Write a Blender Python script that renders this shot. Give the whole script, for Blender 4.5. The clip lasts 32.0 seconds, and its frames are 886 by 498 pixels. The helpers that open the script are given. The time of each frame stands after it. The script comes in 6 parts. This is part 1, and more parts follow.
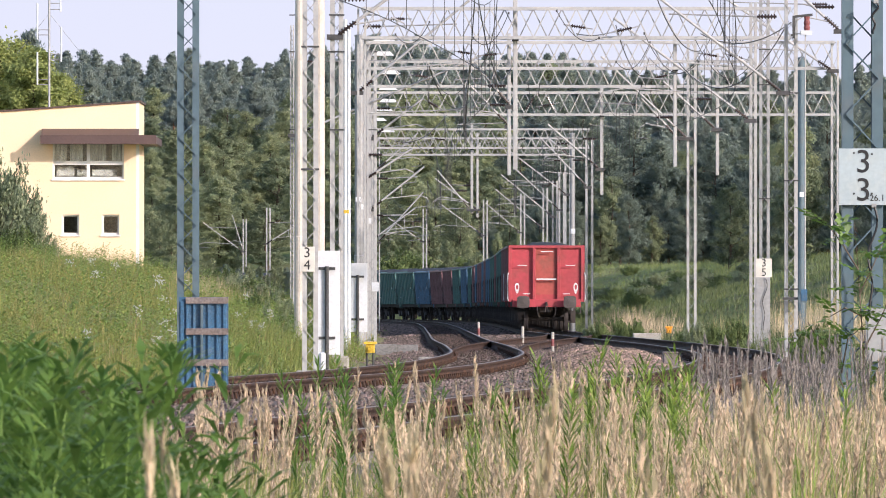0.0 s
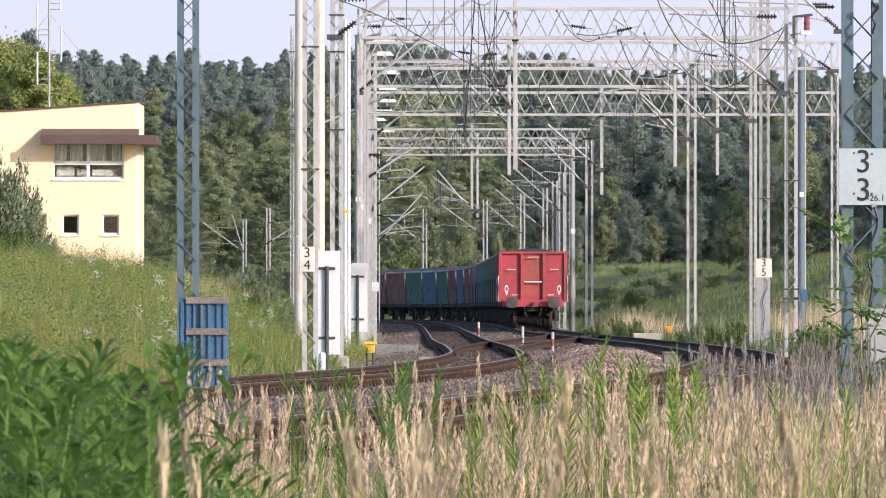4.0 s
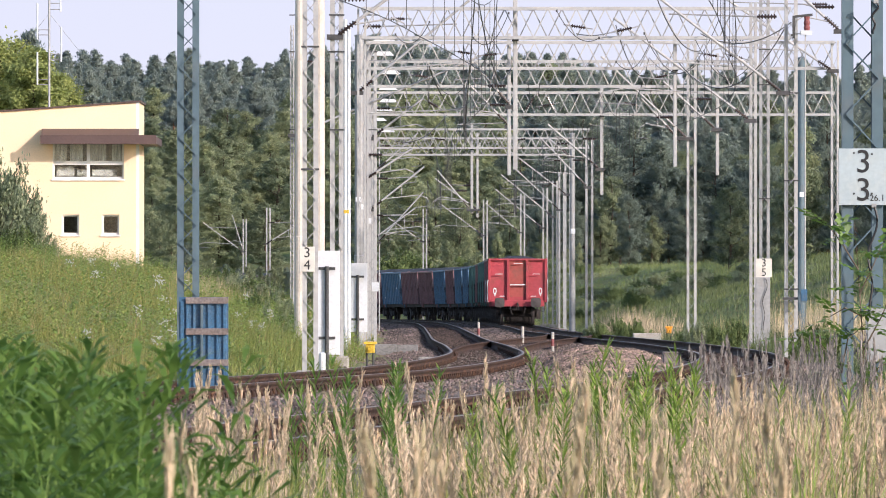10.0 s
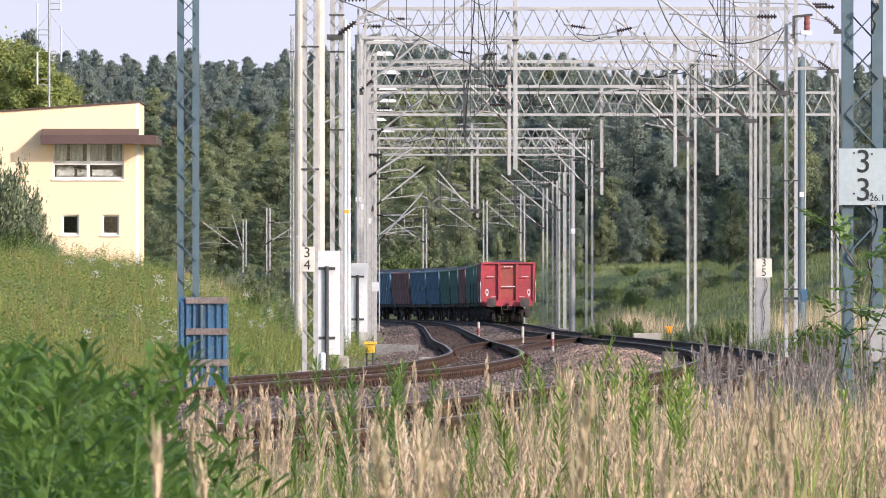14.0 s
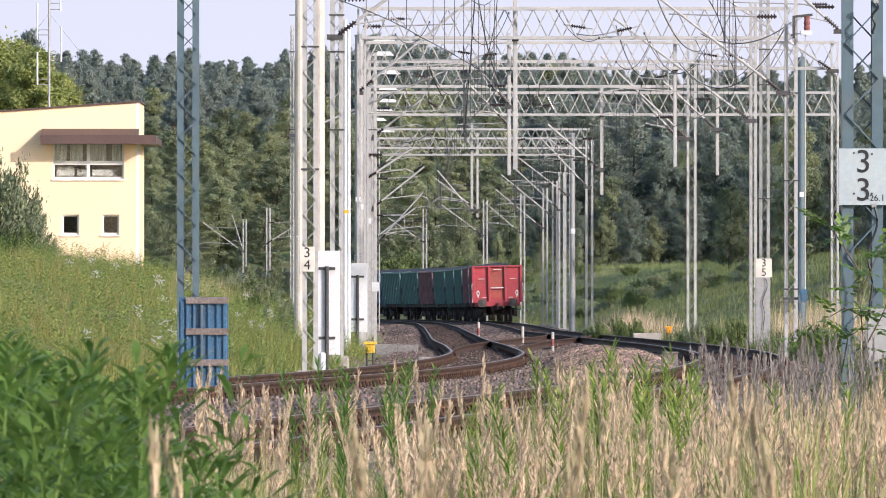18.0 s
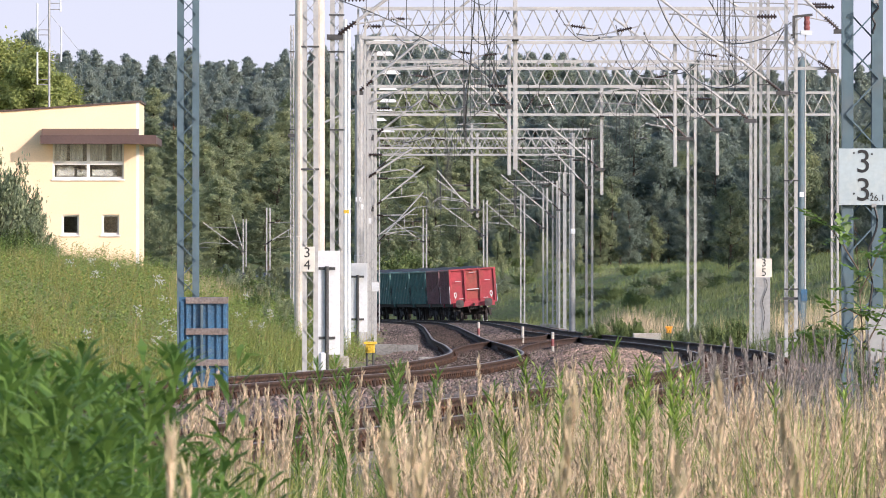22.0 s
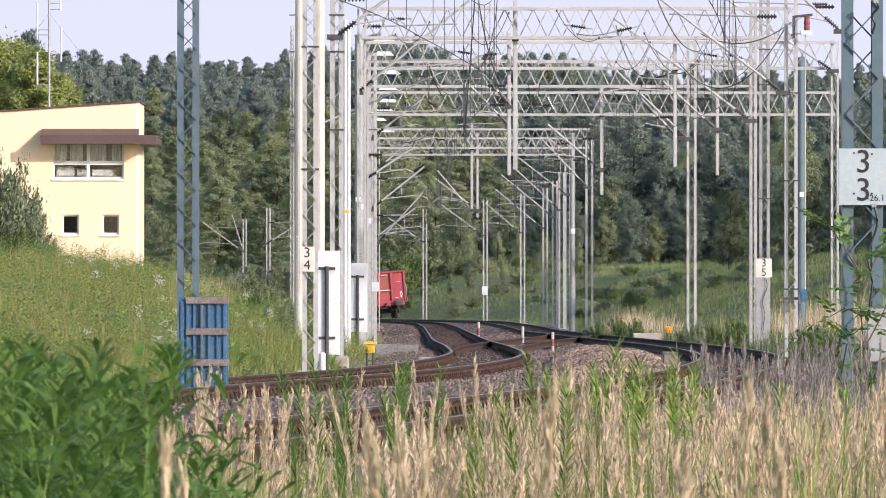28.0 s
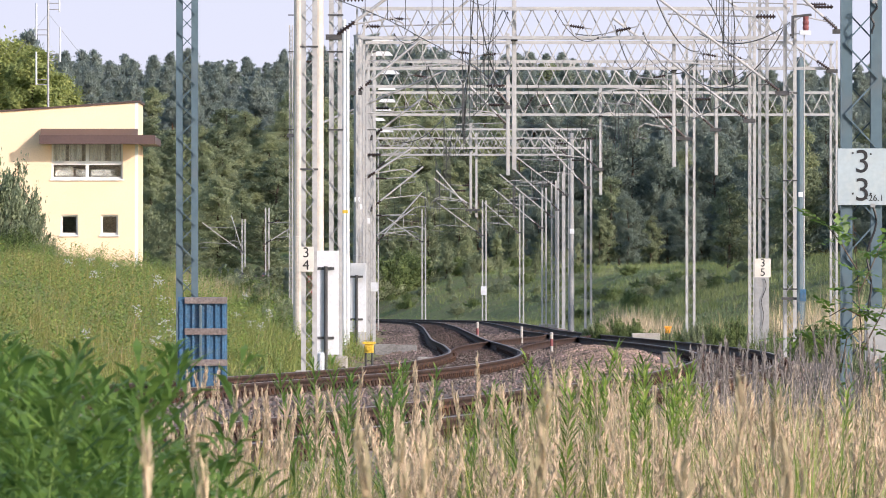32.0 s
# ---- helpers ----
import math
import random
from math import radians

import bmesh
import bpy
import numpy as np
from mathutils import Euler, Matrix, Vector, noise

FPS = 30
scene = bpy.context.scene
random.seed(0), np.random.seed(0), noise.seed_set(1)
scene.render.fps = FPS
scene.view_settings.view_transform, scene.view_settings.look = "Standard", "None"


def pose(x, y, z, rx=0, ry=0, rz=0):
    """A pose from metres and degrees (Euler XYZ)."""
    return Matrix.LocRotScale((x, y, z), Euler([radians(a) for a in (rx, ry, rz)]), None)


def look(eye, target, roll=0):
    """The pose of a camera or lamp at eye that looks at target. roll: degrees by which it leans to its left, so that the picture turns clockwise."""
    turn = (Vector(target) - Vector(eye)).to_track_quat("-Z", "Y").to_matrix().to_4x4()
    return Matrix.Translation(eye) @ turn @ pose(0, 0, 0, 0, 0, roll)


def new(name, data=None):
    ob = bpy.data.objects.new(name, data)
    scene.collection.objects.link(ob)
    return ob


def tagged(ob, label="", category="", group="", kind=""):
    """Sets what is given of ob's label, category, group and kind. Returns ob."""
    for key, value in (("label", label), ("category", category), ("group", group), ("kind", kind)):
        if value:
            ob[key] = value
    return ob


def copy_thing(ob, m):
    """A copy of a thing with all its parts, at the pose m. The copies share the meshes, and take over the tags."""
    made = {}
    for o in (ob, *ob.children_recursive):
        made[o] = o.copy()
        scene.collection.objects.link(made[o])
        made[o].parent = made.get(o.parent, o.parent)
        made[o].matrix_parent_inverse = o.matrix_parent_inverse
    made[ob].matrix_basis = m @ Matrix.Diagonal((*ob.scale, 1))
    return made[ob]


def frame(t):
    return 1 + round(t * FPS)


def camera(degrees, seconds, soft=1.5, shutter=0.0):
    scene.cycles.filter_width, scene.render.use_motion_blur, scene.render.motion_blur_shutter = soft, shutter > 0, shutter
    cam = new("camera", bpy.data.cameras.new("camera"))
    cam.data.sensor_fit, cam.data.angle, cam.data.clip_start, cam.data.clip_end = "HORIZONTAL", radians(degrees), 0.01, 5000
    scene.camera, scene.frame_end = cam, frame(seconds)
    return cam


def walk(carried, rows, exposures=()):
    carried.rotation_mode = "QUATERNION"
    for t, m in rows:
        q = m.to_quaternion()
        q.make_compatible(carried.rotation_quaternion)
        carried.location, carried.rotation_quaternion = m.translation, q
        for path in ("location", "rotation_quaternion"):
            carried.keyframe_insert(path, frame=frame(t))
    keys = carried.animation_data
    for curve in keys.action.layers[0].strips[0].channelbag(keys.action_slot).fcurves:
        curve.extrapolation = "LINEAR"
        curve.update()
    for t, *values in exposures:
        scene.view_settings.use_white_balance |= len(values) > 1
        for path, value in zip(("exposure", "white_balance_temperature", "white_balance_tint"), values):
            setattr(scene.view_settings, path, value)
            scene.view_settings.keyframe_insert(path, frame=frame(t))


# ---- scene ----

# ---------- camera: a long lens on a tripod beside the line ----------
cam = camera(4.424, 32.0, soft=0.95)
EYE = (0.0, 0.0, 1.0)
REST = pose(0, 0, 1.0, 90 + 0.2766, 0, 0)
walk(cam, [(0.0, REST), (31.7, REST), (32.0, pose(0, 0, 1.0, 90.2766, 0, -0.0055))], [(0.0, 0.74, 6450, 18), (32.0, 0.74, 6450, 18)])
cam.data.dof.use_dof = True
cam.data.dof.focus_distance = 240.0
cam.data.dof.aperture_fstop = 108.0

# ---------- world, sun ----------
SUN_AZ, SUN_EL = 46.0, 22.0          # degrees right of straight behind the camera, and above the horizon
world = bpy.data.worlds.new("sky_world")
scene.world = world
world.use_nodes = True
wn, wl = world.node_tree.nodes, world.node_tree.links
wn.clear()
sky = wn.new("ShaderNodeTexSky")
sky.sky_type, sky.sun_disc = "NISHITA", False
sky.sun_elevation = radians(SUN_EL)
sky.sun_rotation = radians(180 - SUN_AZ)
sky.air_density, sky.dust_density, sky.ozone_density = 1.0, 1.2, 1.5
bg = wn.new("ShaderNodeBackground")
bg.inputs["Strength"].default_value = 0.15
wout = wn.new("ShaderNodeOutputWorld")
wl.new(sky.outputs["Color"], bg.inputs["Color"])
wl.new(bg.outputs["Background"], wout.inputs["Surface"])
sun_data = bpy.data.lights.new("sun", "SUN")
sun_data.energy, sun_data.angle, sun_data.color = 2.95, radians(1.0), (1.0, 0.92, 0.82)
sun = new("sun", sun_data)
_a, _e = radians(SUN_AZ), radians(SUN_EL)
sun.matrix_world = look((math.sin(_a) * math.cos(_e) * 50, -math.cos(_a) * math.cos(_e) * 50, math.sin(_e) * 50), (0, 0, 0))


# ---------- materials ----------
def mat(name, col, col2=None, rough=0.7, metal=0.0, scale=3.0, fine=40.0, bump=0.15, third=None, third_amt=0.5,
        island=0.0, objvar=0.0, stretch=(1, 1, 1), trans=0.0, fine_mix=0.35):
    """A two-scale procedural surface: col and col2 mixed by broad noise, darkened and lightened by fine grain; third: stains."""
    m = bpy.data.materials.new(name)
    m.use_nodes = True
    nt = m.node_tree
    n, l = nt.nodes, nt.links
    b = n["Principled BSDF"]
    b.inputs["Roughness"].default_value, b.inputs["Metallic"].default_value = rough, metal
    if rough >= 0.8:
        b.inputs["Specular IOR Level"].default_value = 0.15
    tc = n.new("ShaderNodeTexCoord")
    mp = n.new("ShaderNodeMapping")
    mp.inputs["Scale"].default_value = stretch
    l.new(tc.outputs["Object"], mp.inputs["Vector"])

    def noise_node(sc, detail=5.0):
        t = n.new("ShaderNodeTexNoise")
        t.inputs["Scale"].default_value, t.inputs["Detail"].default_value = sc, detail
        l.new(mp.outputs["Vector"], t.inputs["Vector"])
        return t

    def mix(fac, a, c, blend="MIX"):
        x = n.new("ShaderNodeMix")
        x.data_type, x.blend_type = "RGBA", blend
        for sock, val in ((x.inputs[0], fac), (x.inputs[6], a), (x.inputs[7], c)):
            if isinstance(val, (int, float)):
                sock.default_value = val
            elif isinstance(val, tuple):
                sock.default_value = (*val[:3], 1)
            else:
                l.new(val, sock)
        return x.outputs[2]

    def ramp(src, lo, hi):
        r = n.new("ShaderNodeMapRange")
        r.inputs["From Min"].default_value, r.inputs["From Max"].default_value = lo, hi
        l.new(src, r.inputs["Value"])
        return r.outputs["Result"]

    big, small = noise_node(scale), noise_node(fine, 3.0)
    c = mix(ramp(big.outputs["Fac"], 0.35, 0.65), col, col2 or tuple(v * 0.75 for v in col))
    if third:
        st = noise_node(scale * 2.7, 6.0)
        f = n.new("ShaderNodeMath")
        f.operation = "MULTIPLY"
        f.inputs[1].default_value = third_amt
        l.new(ramp(st.outputs["Fac"], 0.5, 0.68), f.inputs[0])
        c = mix(f.outputs[0], c, third)
    g = n.new("ShaderNodeMapRange")
    g.inputs["From Min"].default_value, g.inputs["From Max"].default_value = 0.25, 0.75
    g.inputs["To Min"].default_value, g.inputs["To Max"].default_value = 1 - fine_mix, 1 + fine_mix
    l.new(small.outputs["Fac"], g.inputs["Value"])
    gray = n.new("ShaderNodeCombineColor")
    for i in range(3):
        l.new(g.outputs["Result"], gray.inputs[i])
    c = mix(1.0, c, gray.outputs[0], "MULTIPLY")
    if island or objvar:
        if island:
            src = n.new("ShaderNodeNewGeometry").outputs["Random Per Island"]
        else:
            src = n.new("ShaderNodeObjectInfo").outputs["Random"]
        amt = island or objvar
        v = n.new("ShaderNodeMapRange")
        v.inputs["To Min"].default_value, v.inputs["To Max"].default_value = 1 - amt, 1 + amt
        l.new(src, v.inputs["Value"])
        hs = n.new("ShaderNodeHueSaturation")
        l.new(v.outputs["Result"], hs.inputs["Value"])
        hv = n.new("ShaderNodeMapRange")
        hv.inputs["To Min"].default_value, hv.inputs["To Max"].default_value = 0.5 + 0.06 * amt, 0.5 - 0.06 * amt
        l.new(src, hv.inputs["Value"])
        l.new(hv.outputs["Result"], hs.inputs["Hue"])
        l.new(c, hs.inputs["Color"])
        c = hs.outputs["Color"]
    l.new(c, b.inputs["Base Color"])
    if bump:
        bn = n.new("ShaderNodeBump")
        bn.inputs["Strength"].default_value, bn.inputs["Distance"].default_value = bump, 0.02
        l.new(small.outputs["Fac"], bn.inputs["Height"])
        l.new(bn.outputs["Normal"], b.inputs["Normal"])
    if trans:
        b.inputs["Subsurface Weight"].default_value = 0.0
        tr = n.new("ShaderNodeBsdfTranslucent")
        l.new(c, tr.inputs["Color"])
        ms = n.new("ShaderNodeMixShader")
        ms.inputs[0].default_value = trans
        l.new(b.outputs[0], ms.inputs[1])
        l.new(tr.outputs[0], ms.inputs[2])
        l.new(ms.outputs[0], n["Material Output"].inputs["Surface"])
    return m


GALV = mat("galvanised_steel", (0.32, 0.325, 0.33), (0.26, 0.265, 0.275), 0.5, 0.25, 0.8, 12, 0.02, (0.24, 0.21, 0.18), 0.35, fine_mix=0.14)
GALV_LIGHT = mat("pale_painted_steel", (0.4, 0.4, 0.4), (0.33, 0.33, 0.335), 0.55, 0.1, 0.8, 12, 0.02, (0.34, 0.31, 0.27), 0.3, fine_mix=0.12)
BLUE_STEEL = mat("blue_grey_painted_steel", (0.07, 0.115, 0.145), (0.083, 0.13, 0.16), 0.5, 0.1, 1.0, 14, 0.02, (0.12, 0.12, 0.12), 0.35, fine_mix=0.1)
DARK_STEEL = mat("dark_weathered_steel", (0.07, 0.07, 0.075), (0.05, 0.05, 0.05), 0.6, 0.3, 3.0, 40, 0.08)
RAIL_RUST = mat("rusted_rail", (0.06, 0.037, 0.028), (0.042, 0.028, 0.023), 0.8, 0.1, 2.0, 60, 0.2, (0.19, 0.095, 0.055), 0.55)
RAIL_SHINE = mat("worn_rail_head", (0.21, 0.185, 0.165), (0.15, 0.125, 0.11), 0.6, 0.15, 2.0, 60, 0.05)
SLEEPER_MAT = mat("concrete_sleeper", (0.24, 0.21, 0.18), (0.17, 0.14, 0.12), 0.9, 0, 2.0, 50, 0.2, objvar=0.15)
BALLAST_MAT = mat("ballast_stone", (0.14, 0.12, 0.108), (0.1, 0.083, 0.075), 0.95, 0, 0.6, 25, 0.6, (0.08, 0.06, 0.05), 0.6, fine_mix=0.5)
OILY = mat("oil_stained_ballast", (0.055, 0.042, 0.036), (0.085, 0.065, 0.055), 0.9, 0, 0.8, 25, 0.5, (0.03, 0.024, 0.02), 0.6, fine_mix=0.5)
STONE_DARK = mat("rust_stained_stone", (0.1, 0.075, 0.062), (0.07, 0.052, 0.045), 0.95, 0, 1.0, 30, 0.3, island=0.45)
STONE_MAT = mat("loose_ballast_stone", (0.22, 0.172, 0.148), (0.1, 0.08, 0.07), 0.95, 0, 0.4, 30, 0.3, island=0.5)
STONE_TAN = mat("tan_ballast_stone", (0.4, 0.29, 0.22), (0.2, 0.155, 0.13), 0.95, 0, 0.35, 30, 0.3, island=0.5)
SOIL = mat("grassy_soil", (0.12, 0.16, 0.05), (0.17, 0.17, 0.07), 0.95, 0, 0.12, 3.0, 0.6, (0.2, 0.17, 0.09), 0.5, fine_mix=0.5)
WAGON_RED = mat("red_wagon_paint", (0.39, 0.045, 0.06), (0.3, 0.04, 0.05), 0.6, 0, 0.9, 7, 0.04, (0.2, 0.06, 0.05), 0.55, fine_mix=0.14)
WAGON_ORANGE = mat("orange_red_wagon_paint", (0.36, 0.07, 0.058), (0.27, 0.055, 0.045), 0.6, 0, 0.9, 7, 0.04, (0.17, 0.07, 0.05), 0.55, fine_mix=0.14)
# WAGON_BROWN, WAGON_GREEN, WAGON_BLUE and UNDER are brightened in place of haze.
WAGON_BROWN = mat("red_brown_wagon_paint", (0.24, 0.12, 0.125), (0.19, 0.1, 0.105), 0.7, 0, 1.0, 30, 0.08, (0.08, 0.05, 0.04), 0.6)
WAGON_GREEN = mat("green_wagon_paint", (0.08, 0.18, 0.165), (0.07, 0.155, 0.145), 0.65, 0, 1.0, 30, 0.08, (0.06, 0.05, 0.04), 0.5)
WAGON_BLUE = mat("blue_wagon_paint", (0.09, 0.18, 0.28), (0.08, 0.155, 0.24), 0.65, 0, 1.0, 30, 0.08, (0.06, 0.05, 0.05), 0.5)
UNDER = mat("grimy_underframe", (0.075, 0.065, 0.066), (0.055, 0.05, 0.05), 0.85, 0.1, 3.0, 40, 0.15, (0.07, 0.05, 0.04), 0.4)
BUFFER = mat("dusty_buffer_steel", (0.085, 0.07, 0.068), (0.06, 0.05, 0.048), 0.7, 0.2, 3.0, 30, 0.1)
COAL = mat("coal", (0.02, 0.02, 0.022), (0.035, 0.034, 0.034), 0.7, 0, 3.0, 15, 0.8)
WHITE_PAINT = mat("white_paint", (0.6, 0.62, 0.65), (0.54, 0.56, 0.59), 0.5, 0, 2.0, 30, 0.03, (0.5, 0.47, 0.42), 0.25, fine_mix=0.08)
CREAM_PAINT = mat("cream_post_paint", (0.58, 0.52, 0.46), (0.5, 0.45, 0.4), 0.55, 0, 1.5, 20, 0.03, (0.42, 0.34, 0.27), 0.35, fine_mix=0.1)
CREAM_SIGN = mat("aged_white_sign", (0.6, 0.58, 0.53), (0.54, 0.52, 0.48), 0.4, 0, 3.0, 30, 0.02, (0.5, 0.45, 0.36), 0.3, fine_mix=0.06)
SIGN_WHITE = mat("enamel_sign", (0.36, 0.425, 0.46), (0.33, 0.39, 0.425), 0.35, 0, 3.0, 30, 0.02, (0.5, 0.48, 0.42), 0.2, fine_mix=0.06)
BLACK_PAINT = mat("black_paint", (0.015, 0.015, 0.018), None, 0.5, 0, 3.0, 30, 0.0)
YELLOW_WALL = mat("cream_yellow_plaster", (0.82, 0.63, 0.44), (0.79, 0.6, 0.415), 0.9, 0, 0.5, 20, 0.06, (0.74, 0.6, 0.4), 0.35, fine_mix=0.06)
BROWN_TRIM = mat("brown_sheet_metal", (0.1, 0.06, 0.055), (0.088, 0.053, 0.049), 0.5, 0.1, 1.0, 12, 0.02, fine_mix=0.1)
PVC = mat("white_window_frame", (0.8, 0.8, 0.78), None, 0.4, 0, 2.0, 30, 0.0, fine_mix=0.05)
CURTAIN = mat("net_curtain", (0.7, 0.7, 0.68), (0.5, 0.5, 0.5), 0.9, 0, 5.0, 30, 0.2, stretch=(4, 4, 0.4))
DARK_ROOM = mat("dim_interior", (0.4, 0.39, 0.37), (0.3, 0.3, 0.29), 0.9, 0, 1.0, 10, 0)
BLUE_BOX = mat("faded_blue_paint", (0.035, 0.115, 0.215), (0.027, 0.088, 0.165), 0.5, 0, 2.5, 30, 0.05, (0.1, 0.13, 0.16), 0.4)
STRAP = mat("grey_brown_strap_steel", (0.2, 0.17, 0.16), (0.15, 0.12, 0.11), 0.6, 0.2, 4.0, 40, 0.1)
YELLOW = mat("yellow_paint", (0.6, 0.4, 0.04), (0.5, 0.33, 0.03), 0.5, 0, 4.0, 30, 0.03)
ORANGE = mat("orange_paint", (0.8, 0.35, 0.03), (0.7, 0.28, 0.03), 0.5, 0, 4.0, 30, 0.03)
RED_PAINT = mat("red_paint", (0.24, 0.07, 0.07), None, 0.5, 0, 4.0, 30, 0.03)
CONCRETE = mat("concrete", (0.42, 0.4, 0.37), (0.33, 0.31, 0.28), 0.9, 0, 1.0, 30, 0.2, (0.2, 0.18, 0.15), 0.4)
OLD_CONCRETE = mat("weathered_concrete", (0.24, 0.24, 0.24), (0.18, 0.175, 0.17), 0.9, 0, 1.0, 30, 0.2, (0.13, 0.11, 0.1), 0.4)
CERAMIC = mat("brown_ceramic", (0.05, 0.034, 0.03), None, 0.25, 0, 3.0, 20, 0.0)
BARK = mat("bark", (0.13, 0.1, 0.075), (0.08, 0.065, 0.05), 0.95, 0, 1.0, 12, 0.5)
PINE_BARK = mat("pine_bark", (0.22, 0.12, 0.07), (0.14, 0.09, 0.06), 0.95, 0, 0.6, 12, 0.5)
# The next four foliage colours carry painted distance haze: lifted pale and bluish.
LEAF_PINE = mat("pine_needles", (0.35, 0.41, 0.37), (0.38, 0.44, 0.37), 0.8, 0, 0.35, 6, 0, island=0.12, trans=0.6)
LEAF_BIRCH = mat("birch_leaves", (0.4, 0.43, 0.255), (0.34, 0.39, 0.235), 0.8, 0, 0.3, 6, 0, island=0.15, trans=0.6)
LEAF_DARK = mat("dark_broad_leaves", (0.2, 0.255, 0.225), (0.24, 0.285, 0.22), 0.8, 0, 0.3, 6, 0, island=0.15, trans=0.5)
LEAF_WILLOW = mat("grey_green_leaves", (0.3, 0.34, 0.205), (0.25, 0.3, 0.185), 0.8, 0, 0.3, 6, 0, island=0.18, trans=0.5)
LEAF_BUSH = mat("bush_leaves", (0.21, 0.265, 0.1), (0.15, 0.205, 0.08), 0.8, 0, 0.3, 6, 0, island=0.2, trans=0.45)
LEAF_LIME = mat("lime_green_leaves", (0.37, 0.41, 0.15), (0.31, 0.36, 0.13), 0.8, 0, 0.3, 6, 0, island=0.18, trans=0.5)
GRASS_GREEN = mat("green_grass", (0.135, 0.185, 0.03), (0.32, 0.3, 0.085), 0.6, 0, 0.2, 5, 0, island=0.35, trans=0.4)
GRASS_DRY = mat("dry_grass", (0.42, 0.33, 0.16), (0.36, 0.28, 0.13), 0.75, 0, 0.3, 5, 0, island=0.35, trans=0.3)
GRASS_YELLOW = mat("yellow_green_grass", (0.25, 0.27, 0.08), (0.16, 0.22, 0.05), 0.6, 0, 0.5, 5, 0, island=0.3, trans=0.4)
GRASS_BANK = mat("rough_bank_grass", (0.165, 0.225, 0.1), (0.25, 0.28, 0.115), 0.6, 0, 0.12, 5, 0, island=0.25, trans=0.4)
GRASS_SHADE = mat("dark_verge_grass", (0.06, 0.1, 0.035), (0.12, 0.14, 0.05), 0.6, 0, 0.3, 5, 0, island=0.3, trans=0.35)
STRAW = mat("bleached_straw", (0.54, 0.44, 0.29), (0.45, 0.36, 0.22), 0.75, 0, 0.8, 8, 0, island=0.35, trans=0.3)
WISP = mat("grey_beige_grass", (0.3, 0.265, 0.245), (0.23, 0.205, 0.19), 0.85, 0, 0.8, 8, 0, island=0.3, trans=0.25)
SEED = mat("dry_seed_heads", (0.62, 0.5, 0.36), (0.49, 0.385, 0.27), 0.85, 0, 0.5, 8, 0, island=0.3, trans=0.3)
HERB = mat("fresh_green_herb", (0.175, 0.27, 0.05), (0.215, 0.31, 0.06), 0.5, 0, 0.8, 8, 0, island=0.35, trans=0.35)
HERB_DARK = mat("deep_green_herb", (0.115, 0.215, 0.043), (0.155, 0.25, 0.055), 0.5, 0, 0.8, 8, 0, island=0.25, trans=0.45)
GLASS = bpy.data.materials.new("window_glass")
GLASS.use_nodes = True
_g = GLASS.node_tree.nodes["Principled BSDF"]
_g.inputs["Base Color"].default_value = (0.9, 0.95, 0.95, 1)
_g.inputs["Roughness"].default_value = 0.03
_g.inputs["Transmission Weight"].default_value = 1.0
_g.inputs["IOR"].default_value = 1.4


